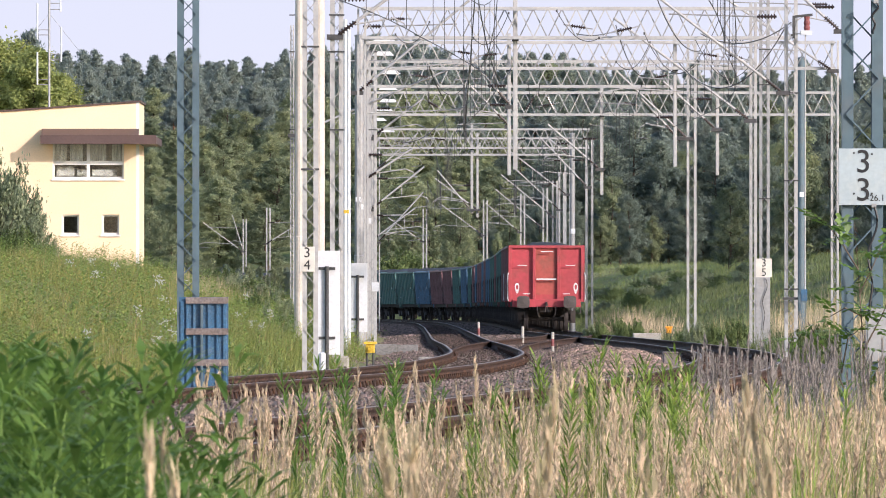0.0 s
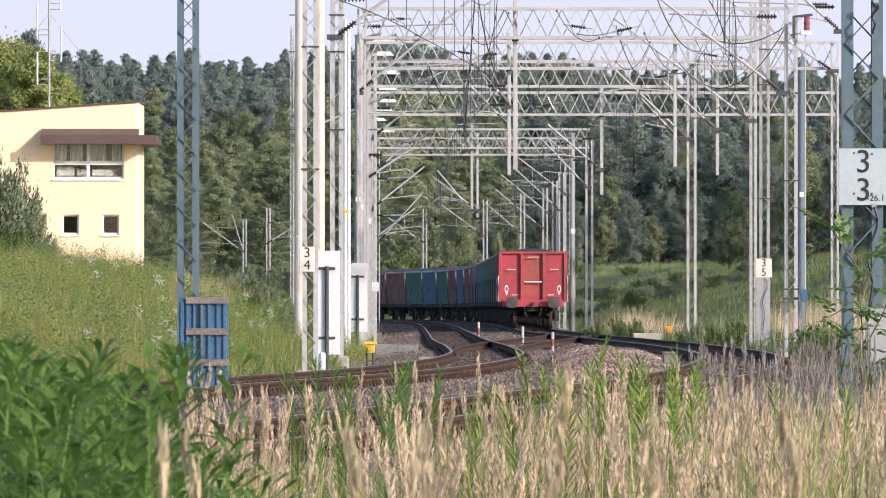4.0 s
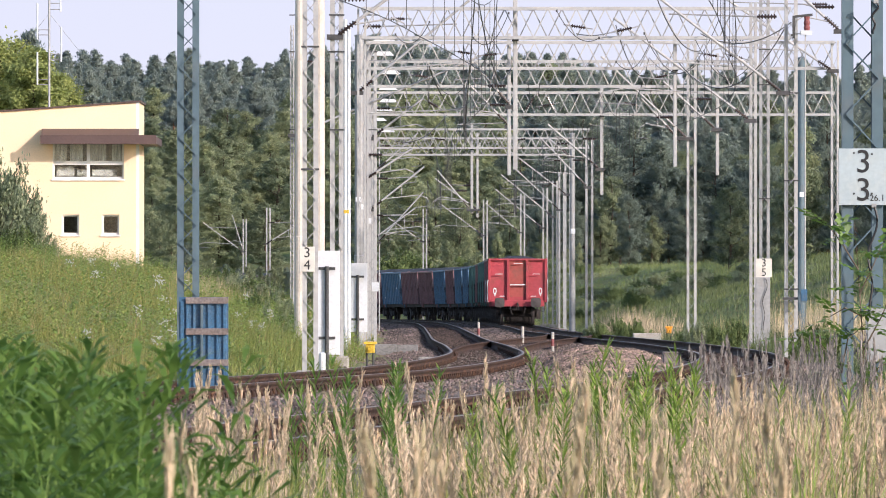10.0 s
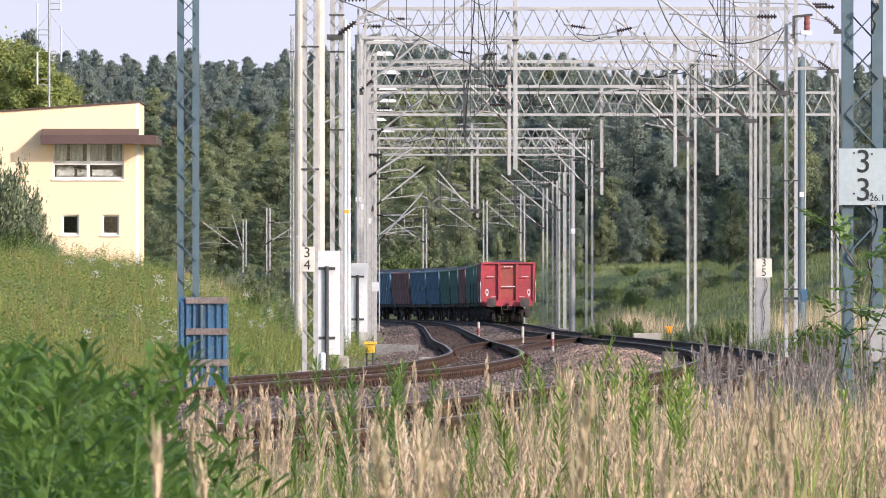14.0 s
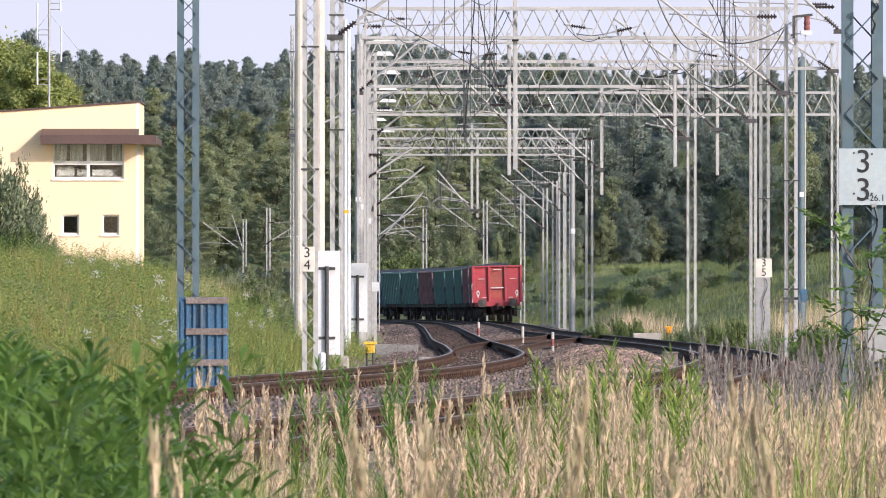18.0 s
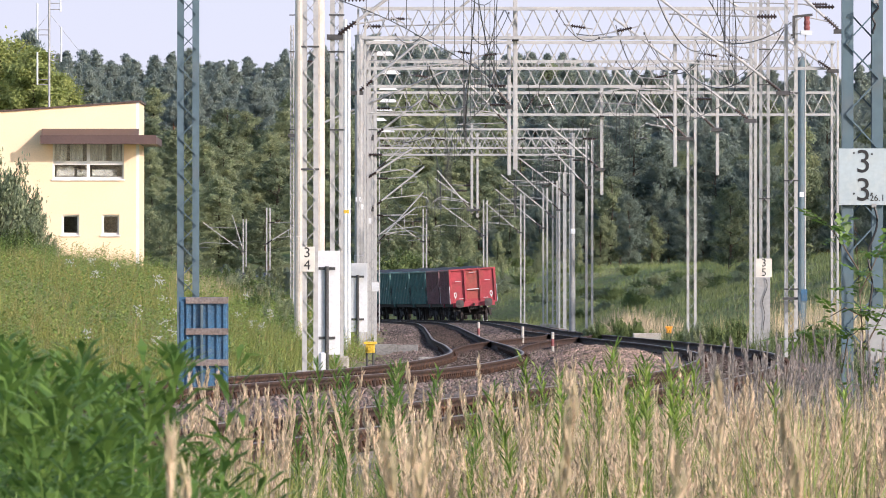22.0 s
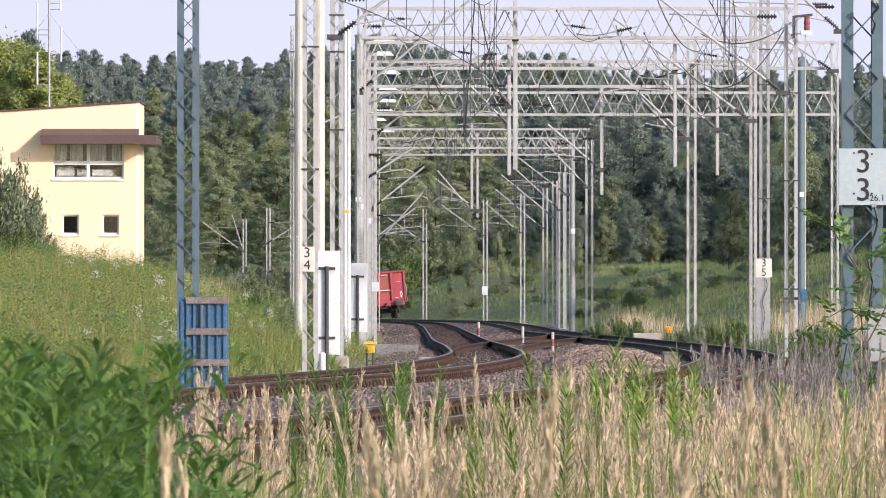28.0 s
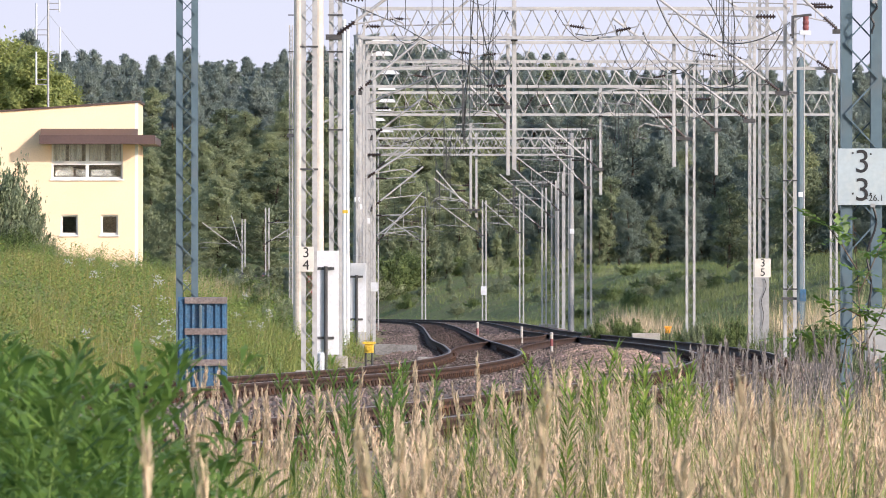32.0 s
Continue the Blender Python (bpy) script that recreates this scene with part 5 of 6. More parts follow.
marker(570, 624, 652, 196, 0.06, [WHITE_PAINT, WHITE_PAINT], "short white marker post beside the mast")


def box_lamp(x, v0, v1, d, w, m, label):
    t = thing("point_indicator", label, "indicator", pose(px(x, d), d, 0), "indicators")
    z0, z1 = pz(v1, d), pz(v0, d)
    part("housing", MB().bevel_box(-w * 0.4, w * 0.4, -w * 0.4, w * 0.4, z0, z1 - 0.05, 0.02), m, t)
    part("lid", MB().bevel_box(-w * 0.56, w * 0.56, -w * 0.56, w * 0.56, z1 - 0.05, z1, 0.015), m, t)
    part("lens_hood", MB().tube([(0, -w * 0.4, (z0 + z1) / 2 - 0.02), (0, -w * 0.62, (z0 + z1) / 2 - 0.03)], w * 0.2, 10), m, t)
    for q in (-1, 1):
        part("leg", MB().tube([(q * w * 0.28, 0, float(ground_z(px(x, d), d)) - 0.1), (q * w * 0.28, 0, z0)], 0.022, 8), DARK_STEEL, t)


box_lamp(655, 605, 625, 226, 0.23, YELLOW, "yellow point machine lantern beside the ballast")
box_lamp(1184, 578, 590, 372, 0.22, ORANGE, "small orange point lantern in the grass")
t = thing("relay_slab", "pale concrete cable trough lid beside the track", "slab", pose(px(1145, 366), 366, 0))
part("lid", MB().bevel_box(-0.45, 0.45, -0.3, 0.3, -0.3, pz(590, 366), 0.02), CONCRETE, t)
t = thing("control_box", "grey switch control box with a blue lid on the mast", "box", pose(px(1420, 261.5), 261.5, pz(528, 261.5)))
part("housing", MB().bevel_box(-0.1, 0.1, -0.08, 0.1, -0.1, 0.12, 0.01), BLUE_STEEL, t)
part("lid", MB().bevel_box(-0.03, 0.11, -0.1, -0.08, -0.06, 0.2, 0.004), BLUE_BOX, t)
part("bracket", MB().box(-0.45, -0.1, 0.0, 0.06, -0.04, 0.02), DARK_STEEL, t)
part("actuating_rod", MB().tube([(0.06, 0, 0.2), (0.07, 0, pz(60, 261.5) - pz(528, 261.5))], 0.016, 6), GALV_LIGHT, t, "long thin switch rod")
t = thing("disconnector", "red and grey overhead switch on the mast top", "switch", pose(px(1415, 261.5), 261.5, pz(45, 261.5)))
part("base_frame", MB().box(-0.16, -0.1, -0.05, 0.05, -0.3, 0.22).box(-0.2, -0.16, -0.05, 0.05, -0.25, -0.2), DARK_STEEL, t)
part("tray", MB().bevel_box(0.02, 0.28, -0.1, 0.1, -0.22, -0.12, 0.01), WHITE_PAINT, t)
part("switch_insulator", MB().turned([(0.06, -0.12), (0.075, -0.05), (0.06, 0.0), (0.075, 0.06), (0.06, 0.12), (0.07, 0.2)], 10, (0.17, 0, 0)), RED_PAINT, t, "red ribbed insulator")
part("contact_arm", MB().beam((-0.1, 0, 0.2), (0.3, 0, 0.24), 0.05, 0.06), DARK_STEEL, t)

for x, v0, v1, d, w, m_, lab in ((634, 349, 358, 289.6, 0.14, WHITE_PAINT, "small white plate on the mast"), (641, 362, 371, 289.6, 0.06, WHITE_PAINT, "tiny white plate on the mast"), (653, 386, 396, 329.6, 0.14, WHITE_PAINT, "small white plate on the mast"),
                                 (612, 372, 378, 249.8, 0.14, YELLOW, "small yellow band plate on the post"), (858, 507, 522, 734.7, 0.36, WHITE_PAINT, "white plate on the mast foot"), (1014, 405, 414, 496.7, 0.2, WHITE_PAINT, "small white plate on the gantry post"),
                                 (1419, 340, 349, 329.7, 0.13, WHITE_PAINT, "small white plate on the round mast"), (1486, 330, 342, 315.6, 0.1, WHITE_PAINT, "small white plate on the gantry post"), (664, 500, 516, 325, 0.2, WHITE_PAINT, "small white plate on the mast")):
    h_ = (v1 - v0) * d / F
    solid("mast_plate", MB().bevel_box(-w / 2, w / 2, -0.005, 0.005, -h_ / 2, h_ / 2, 0.004), m_, lab, "sign", "small mast plates", m=pose(px(x, d), d, pz((v0 + v1) / 2, d)))

# grey sheet shields bolted to the feet of two masts
for x0, x1, v0, v1, d in ((1337, 1363, 491, 612, 299.82), (1532, 1588, 545, 640, 96.85)):
    t = thing("mast_shield", "plain grey sheet-metal shield on a mast foot", "shield", pose(px((x0 + x1) / 2, d), d, pz(v1, d)), "mast shields")
    w, h_ = (x1 - x0) * d / F, (v1 - v0) * d / F
    part("sheet", MB().bevel_box(-w / 2, w / 2, -0.01, 0.01, 0, h_, 0.006), GALV, t)
    part("fold", MB().box(-w / 2 + 0.02, -w / 2 + 0.035, -0.018, -0.01, 0.02, h_ - 0.02), GALV, t)
# slack cables that hang down the masts
for x, v0, v1, d, amp in ((1353, 493, 585, 299.78, 4.5), (1543, 365, 560, 96.7, 9.0), (1548, 4, 60, 96.7, 6.0)):
    pts = [((0.6 * amp * math.sin(k * 0.62) + 0.5 * amp * math.sin(k * 0.31 + 1)) * d / F, 0.0, pz(v0 + (v1 - v0) * k / 18, d) - pz(v1, d)) for k in range(19)]
    t = thing("mast_cable", "black slack cable hanging down the mast", "cable", pose(px(x, d), d - 0.02, pz(v1, d)), "mast cables")
    part("sheath", MB().tube(pts, 0.011, 6), BLACK_PAINT, t)
    part("clip", MB().box(pts[0][0] - 0.02, pts[0][0] + 0.02, -0.01, 0.03, pts[0][2] - 0.01, pts[0][2] + 0.02), GALV, t)
# aerials on the signal box
d = 358.0
t = thing("aerial_mast", "thin white aerial mast with dipole aerials", "aerial", pose(px(87, d), d, pz(200, d)))
zz0 = pz(200, d)
part("mast_tube", MB().tube([(0, 0, 0), (0, 0, pz(-30, d) - zz0)], 0.035, 8), GALV, t)
for x, a, b, arms in ((66, 6, 70, (53, 62)), (107, -20, 22, (6, 17)), (108, 48, 110, (96, 105)), (66, 92, 150, (141, 150))):
    ox = px(x, d) - px(87, d)
    an = part("dipole", MB().tube([(ox, 0, pz(b, d) - zz0), (ox, 0, pz(a, d) - zz0)], 0.028, 8), WHITE_PAINT, t, "white rod aerial")
    for v in arms:
        part("arm", MB().tube([(0, 0, pz(v, d) - zz0), (ox, 0, pz(v, d) - zz0)], 0.016, 6), GALV, an)
for q in (-1, 1):
    part("stay", MB().tube([(0, 0, pz(24, d) - zz0), (q * 1.0, 0, pz(95, d) - zz0)], 0.006, 4), GALV, t)

# ---------- grasses ----------
def strips(base, lean, height, width, rnd, segs=3, curve=0.25):
    """Bent tapering blades: base (n,3), lean direction (n,2); returns corner array and faces."""
    n = len(base)
    side = np.stack([np.cos(lean[:, 0]), np.sin(lean[:, 0]), np.zeros(n)], -1)
    face = rnd.uniform(0, np.pi, n)
    wdir = np.stack([np.cos(face), np.sin(face), np.zeros(n)], -1)
    vs = []
    for i in range(segs + 1):
        u = i / segs
        p = base + side * (lean[:, 1] * height * (0.35 * u + curve * 2 * u * u))[:, None] + np.array([0, 0, 1.0]) * (height * (u - 0.12 * lean[:, 1] * u * u))[:, None]
        w = (width * (1 - 0.85 * u))[:, None] * wdir
        vs += [p - w, p + w]
    v = np.stack(vs, 1).reshape(-1, 3)
    k = 2 * (segs + 1)
    f = np.concatenate([np.stack([np.arange(n) * k + 2 * i, np.arange(n) * k + 2 * i + 1, np.arange(n) * k + 2 * i + 3, np.arange(n) * k + 2 * i + 2], -1) for i in range(segs)])
    return v, f


def grass_patch(name, label, pts, h, w, material, seed, lean=0.35, segs=2):
    rnd = np.random.default_rng(seed)
    n = len(pts)
    base = np.stack([pts[:, 0], pts[:, 1], ground_z(pts[:, 0], pts[:, 1]) - 0.05], -1)
    ln = np.stack([rnd.uniform(0, 6.283, n), np.abs(rnd.normal(0, lean, n))], -1)
    clump = 0.75 + 0.4 * np.sin(pts[:, 0] * 3.1 + 2 * np.sin(pts[:, 1] * 0.9)) * np.sin(pts[:, 1] * 1.7 + pts[:, 0] * 0.8) + 0.3 * np.sin(pts[:, 0] * 0.9 + pts[:, 1] * 0.11)
    v, f = strips(base, ln, h * clump * rnd.uniform(0.5, 1.3, n), w * rnd.uniform(0.6, 1.4, n), rnd, segs)
    return solid(name, quads_mesh(name, (v, f), material), None, label, "grass", kind="stuff")


gr = np.random.default_rng(77)


def spread(n, y0, y1, x0f, x1f, power=1.0):
    """Points between two sight lines, more of them nearer."""
    y = y0 + (y1 - y0) * gr.uniform(0, 1, n) ** power
    x = (x0f + (x1f - x0f) * gr.uniform(0, 1, n)) * y / F
    return np.stack([x, y], -1)


def on_bank(n, y0, y1, u0, u1, power=1.0):
    """Points of the left embankment, in tufts of uneven density."""
    q = spread(n, y0, y1, u0, u1, power)
    q = q[(TRACK_A(q[:, 1]) - 2.6 - q[:, 0]) > 0]
    dens = 0.5 + 0.5 * np.sin(q[:, 0] * 2.3 + 1.3 * np.sin(q[:, 1] * 0.21)) * np.sin(q[:, 1] * 0.37 + q[:, 0])
    return q[gr.uniform(0, 1, len(q)) < 0.15 + 0.85 * dens]


grass_patch("embankment_grass", "tall green meadow grass on the embankment", on_bank(135000, 150, 420, -860, -120, 1.2), 0.32, 0.0085, GRASS_GREEN, 1, lean=1.1)
grass_patch("embankment_grass", "yellow-green meadow grass on the embankment", on_bank(60000, 150, 420, -860, -120, 1.2), 0.4, 0.0065, GRASS_YELLOW, 11, lean=0.9)
q = on_bank(6000, 275, 345, -560, -300)
q = q[(TRACK_A(q[:, 1]) - 2.6 - q[:, 0]) < 5.0]
grass_patch("dry_grass", "straw-coloured fringe on the side of the embankment", q, 0.55, 0.0055, STRAW, 19, lean=0.4)
q = on_bank(26000, 170, 285, -420, -190)
q = q[(TRACK_A(q[:, 1]) - 2.6 - q[:, 0]) < 3.4]
grass_patch("embankment_grass", "lush green grass at the foot of the embankment", q, 0.42, 0.011, GRASS_YELLOW, 20, lean=0.8)
grass_patch("dry_grass", "thin pale flowering grass on the embankment", on_bank(24000, 150, 420, -860, -120, 1.2), 0.5, 0.0042, GRASS_DRY, 2, lean=0.45)


def beside_curve(n, y0, y1, u0, u1, gap=2.6):
    q = spread(n, y0, y1, u0, u1)
    return q[q[:, 0] - TRACK_B(q[:, 1]) > gap]


grass_patch("verge_grass", "green grass on the verge beside the curve", beside_curve(52000, 200, 560, 150, 860), 0.42, 0.012, GRASS_BANK, 3, lean=0.9)
q = beside_curve(9500, 200, 470, 150, 860, 3.4)
q = q[np.sin(q[:, 0] * 1.3 + q[:, 1] * 0.05) + 0.6 * np.sin(q[:, 1] * 0.11) > -0.2]
grass_patch("dry_grass", "tall straw-coloured dry grass beside the curve", q, 0.6, 0.008, GRASS_DRY, 4, lean=0.5)
grass_patch("bank_grass", "rough green grass on the bank behind the curve", beside_curve(72000, 520, 900, -160, 860, 3.0), 0.34, 0.02, GRASS_BANK, 12, lean=1.1)
grass_patch("bank_grass", "yellow-green tufts on the bank behind the curve", beside_curve(36000, 480, 860, -160, 860, 3.0), 0.4, 0.015, GRASS_YELLOW, 13, lean=0.7)
q = beside_curve(42000, 90, 330, 300, 860, 1.2)
q = q[q[:, 0] - TRACK_B(q[:, 1]) < 4.5]
grass_patch("shoulder_grass", "dark green weeds grown over the ballast shoulder", q, 0.32, 0.012, GRASS_SHADE, 17, lean=0.6)
q = np.stack([9.3 + 2.4 * gr.uniform(0, 1, 3200), 285 + 60 * gr.uniform(0, 1, 3200)], -1)
grass_patch("dry_grass", "golden stand of tall dry grass behind the laced mast", q, 1.0, 0.009, STRAW, 18, lean=0.3)
q = beside_curve(30000, 230, 400, 250, 700, 2.2)
q = q[q[:, 0] - TRACK_B(q[:, 1]) < 4.6]
grass_patch("verge_grass", "dark green herbs at the edge of the verge", q, 0.62, 0.012, GRASS_SHADE, 21, lean=0.6)
LATER_HERBS = on_bank(3200, 155, 400, -830, -150, 1.2)
q = np.stack([4.9 + 3.0 * gr.uniform(0, 1, 9500) ** 1.2 + gr.normal(0, 0.3, 9500), 385 + 85 * gr.uniform(0, 1, 9500)], -1)
q = q[q[:, 0] - TRACK_B(q[:, 1]) > 2.3]
grass_patch("dry_grass", "bright patch of bleached dry grass beside the curve", q, 0.85, 0.012, STRAW, 14, lean=0.4)
# white flowers in the meadow
for k in range(26):
    yy_ = float(gr.uniform(165, 260))
    u_ = float(gr.choice([-500, -490, -470, -360, -340, -610, -640])) + float(gr.normal(0, 22))
    x_ = u_ * yy_ / F
    if float(TRACK_A(yy_)) - 2.9 - x_ < 0:
        continue
    z_ = float(ground_z(x_, yy_)) - 0.05
    t = thing("wild_flower", "white flowering umbel on a green stalk in the meadow", "flower", pose(x_, yy_, z_), "meadow flowers")
    hh = float(gr.uniform(0.5, 0.8))
    part("stalk", MB().tube([(0, 0, 0), (0.03, 0, hh * 0.6), (0.0, 0.02, hh)], 0.006, 4), HERB, t)
    mb = MB()
    for m_ in range(22):
        c = np.array([gr.normal(0, 0.05), gr.normal(0, 0.05), hh - abs(gr.normal(0, 0.09))])
        mb.add([c + [-0.014, 0, 0], c + [0, -0.01, 0.014], c + [0.014, 0, 0.004], c + [0, 0.01, -0.01]], [(0, 1, 2, 3)])
    part("umbel", mb, WHITE_PAINT, t, "white flower head")
# ---------- the strip of reeds and herbs near the camera ----------
def panicle(rnd, h, n=30, length=0.26, wid=0.0085):
    """A dry feather-grass stem: a thin stalk and a plume of short side branches, each set with small spikelets."""
    q = []
    bend, side = rnd.normal(0, 0.1), rnd.uniform(0, 6.283)
    sway = lambda u: np.array([bend * u ** 3 * h, bend * 0.4 * u ** 3 * h, u * h - 0.25 * abs(bend) * u ** 4 * h])
    for i in range(4):
        a, b = sway(i / 4), sway((i + 1) / 4)
        w0, w1 = 0.0024 * (1 - 0.12 * i), 0.0024 * (1 - 0.12 * (i + 1))
        q.append([a - [w0, 0, 0], a + [w0, 0, 0], b + [w1, 0, 0], b - [w1, 0, 0]])
    for i in range(n):
        f = (i + rnd.uniform(0, 1)) / n
        root = sway(1 - (length / h) * f)
        reach = wid * (0.25 + 1.15 * math.sin(math.pi * min(1.0, 0.1 + 0.8 * f))) * rnd.uniform(0.5, 1.25)
        az = side + rnd.normal(0, 1.3)
        d_ = np.array([math.cos(az) * reach, math.sin(az) * reach, 0.042 * rnd.uniform(0.6, 1.3)])
        for j in range(5):
            c = root + d_ * (0.2 + 0.2 * j) + rnd.normal(0, 0.0016, 3)
            e = d_ / np.linalg.norm(d_) + rnd.normal(0, 0.2, 3)
            e *= rnd.uniform(0.01, 0.018) / np.linalg.norm(e)
            s_ = np.cross(e, rnd.normal(size=3))
            s_ *= rnd.uniform(0.0018, 0.0032) / (np.linalg.norm(s_) + 1e-9)
            q.append([c - e, c + s_, c + e * 1.2, c - s_])
    return np.array(q)


def herb_shape(rnd, h, n=34, leaf=0.1, wid=0.011, droop=0.25, lo=0.2):
    """A leafy stem: a stalk and long narrow leaves set round it, shorter to the tip."""
    q = []
    bend = rnd.normal(0, 0.08, 2)
    at = lambda u: np.array([bend[0] * u * u * h, bend[1] * u * u * h, u * h])
    for i in range(5):
        a, b = at(i / 5), at((i + 1) / 5)
        w = 0.0024 * (1 - 0.13 * i)
        q.append([a - [w, 0, 0], a + [w, 0, 0], b + [w * 0.85, 0, 0], b - [w * 0.85, 0, 0]])
    for i in range(n):
        u = lo + (1 - lo) * (i + 0.5) / n
        az = i * 2.4 + rnd.normal(0, 0.3)
        l_ = leaf * (1.15 - 0.7 * u) * rnd.uniform(0.8, 1.2)
        d1 = np.array([math.cos(az), math.sin(az), 0.95 - droop])
        sd = np.array([-math.sin(az), math.cos(az), 0.0]) * wid * rnd.uniform(0.8, 1.2)
        c = at(u)
        m1 = c + d1 * l_ * 0.5
        tip = m1 + np.array([math.cos(az), math.sin(az), 0.5 - 2 * droop * rnd.uniform(0.5, 1.5)]) * l_ * 0.55
        q.append([c, m1 - sd, m1 + [0, 0, -0.004], m1 + sd])
        q.append([m1 - sd, tip, m1 + sd, m1 + [0, 0, -0.004]])
    return np.array(q)


def scatter(shapes, x, y, z, height, rnd):
    """All copies of unit-height shapes, turned and scaled, as one quad array."""
    out_ = []
    k = rnd.integers(0, len(shapes), len(x))
    for i in range(len(x)):
        s_ = shapes[k[i]]
        a = rnd.uniform(0, 6.283)
        c, sn = math.cos(a), math.sin(a)
        v = s_ * [1, 1, height[i]]
        out_.append(np.stack([v[..., 0] * c - v[..., 1] * sn + x[i], v[..., 0] * sn + v[..., 1] * c + y[i], v[..., 2] + z[i]], -1))
    return np.concatenate(out_)


sh = np.random.default_rng(9)
PLUMES = [panicle(sh, 1.0) for _ in range(14)]
WISPS = [panicle(sh, 1.0, 18, 0.2, 0.005) for _ in range(6)]
BANK_HERBS = [herb_shape(sh, 1.0, 18, 0.22, 0.02, 0.3, 0.1) for _ in range(6)]
HERBS = [herb_shape(sh, 1.0, 120, 0.085, 0.0042, -0.25, 0.25) for _ in range(8)]


def weed_shape(rnd):
    """A branching leafy weed: a main stem with short upright side branches, all set with small narrow leaves."""
    q = [herb_shape(rnd, 1.0, 70, 0.17, 0.0078, 0.22, 0.1)]
    q.append(herb_shape(rnd, 0.06, 12, 0.08, 0.0065, 0.1, 0.0) + np.array([0, 0, 0.95]))
    for k in range(4):
        b = herb_shape(rnd, 0.3, 18, 0.12, 0.0062, 0.22, 0.15)
        a, lean = k * 2.4 + rnd.normal(0, 0.4), rnd.uniform(0.25, 0.5)
        b = b + np.stack([math.cos(a) * lean * b[..., 2], math.sin(a) * lean * b[..., 2], 0 * b[..., 2]], -1)
        q.append(b + np.array([0, 0, 0.3 + 0.1 * k + rnd.normal(0, 0.02)]))
    return np.concatenate(q)


WEEDS = [weed_shape(sh) for _ in range(6)]


_h = LATER_HERBS
solid("meadow_herbs", quads_mesh("meadow_herbs", scatter(BANK_HERBS, _h[:, 0], _h[:, 1], ground_z(_h[:, 0], _h[:, 1]) - 0.05, gr.uniform(0.35, 0.8, len(_h)), gr), HERB), None, "leafy green herbs among the bank grass", "herb", kind="stuff")


def tuft(name, label, shapes, material, x, y, tops, seed, category="grass"):
    """A clump as one thing: stems of the given heights round (x, y)."""
    rnd = np.random.default_rng(seed)
    n = len(tops)
    xs = rnd.normal(0, 0.05, n)
    ys = rnd.normal(0, 0.4, n)
    z = float(ground_z(x, y)) - 0.03
    t = thing(name, label, category, pose(x, y, z), "clumps in front")
    for k in range(n):
        q = scatter(shapes, xs[k:k + 1], ys[k:k + 1], np.zeros(1), np.array(tops[k:k + 1]) - z, rnd)
        part("leafy_stem" if category == "herb" else "plumed_stem", quads_mesh("stem", q, material), None, t, kind="stuff")
    return t


def top_at(v, y):
    return 1.0 - (v - 539) * y / F


def bed(name, label, n, y0, y1, u0, u1, v_left, v_right, spread_v, w, material, seed, lean):
    """Blades whose tips reach a ragged line that climbs to the right."""
    rnd = np.random.default_rng(seed)
    y = y0 + (y1 - y0) * rnd.uniform(0, 1, n)
    u_ = rnd.uniform(u0, u1, n)
    x = u_ * y / F
    vt_ = np.interp(u_, [-500, 50, 260, 830], [v_left, v_left - 15, v_right, v_right]) + rnd.normal(0, spread_v, n) + 18 * np.sin(u_ * 0.03) + 12 * np.sin(u_ * 0.011 + 2)
    z = ground_z(x, y) - 0.03
    h_ = np.maximum(1.0 - (vt_ - 539) * y / F - z, 0.12)
    ln = np.stack([rnd.uniform(0, 6.283, n), np.abs(rnd.normal(0, lean, n))], -1)
    v, f = strips(np.stack([x, y, z], -1), ln, h_, w * rnd.uniform(0.6, 1.4, n), rnd, 4)
    solid(name, quads_mesh(name, (v, f), material), None, label, "grass", kind="stuff")


bed("foreground_grass", "dense green grass blades in front of the track", 3600, 34, 66, -800, 830, 838, 778, 30, 0.0055, GRASS_GREEN, 5, 0.6)
bed("foreground_grass", "pale yellow-green grass blades in front of the track", 1500, 34, 66, -560, 830, 832, 760, 34, 0.0045, GRASS_YELLOW, 15, 0.45)
bed("foreground_straw", "pale dry straw among the green grass", 700, 34, 62, -520, 830, 830, 742, 40, 0.003, STRAW, 6, 0.22)
bed("foreground_straw", "pale dry straw in the thick of the grass", 1300, 34, 62, 150, 830, 790, 740, 40, 0.003, STRAW, 16, 0.2)
# plumes: many as stuff, the tallest as clumps of their own
n = 330
yy = 34 + 40 * gr.uniform(0, 1, n)
u = gr.uniform(-500, 830, n)
vt = np.clip(np.interp(u, [-500, 50, 260, 830], [825, 808, 755, 745]) + 20 * np.sin(u * 0.021) + gr.normal(0, 36, n), 690, 870)
zz = top_at(vt, yy)
xx = u * yy / F
gz = ground_z(xx, yy) - 0.03
solid("dry_plumes", quads_mesh("dry_plumes", scatter(PLUMES, xx, yy, gz, np.maximum(zz - gz, 0.25), gr), SEED), None, "straw-coloured feather grass plumes in front", "grass", kind="stuff")
n = 260
yy = 32 + 14 * gr.uniform(0, 1, n)
u = gr.uniform(-80, 830, n)
vt = 800 + 22 * np.sin(u * 0.017) + gr.normal(0, 26, n)
xx = u * yy / F
gz = ground_z(xx, yy) - 0.03
solid("dry_plumes", quads_mesh("dry_plumes", scatter(PLUMES, xx, yy, gz, np.maximum(top_at(vt, yy) - gz, 0.25), gr), SEED), None, "low thick belt of straw-coloured plumes in front", "grass", kind="stuff")
swaying = []
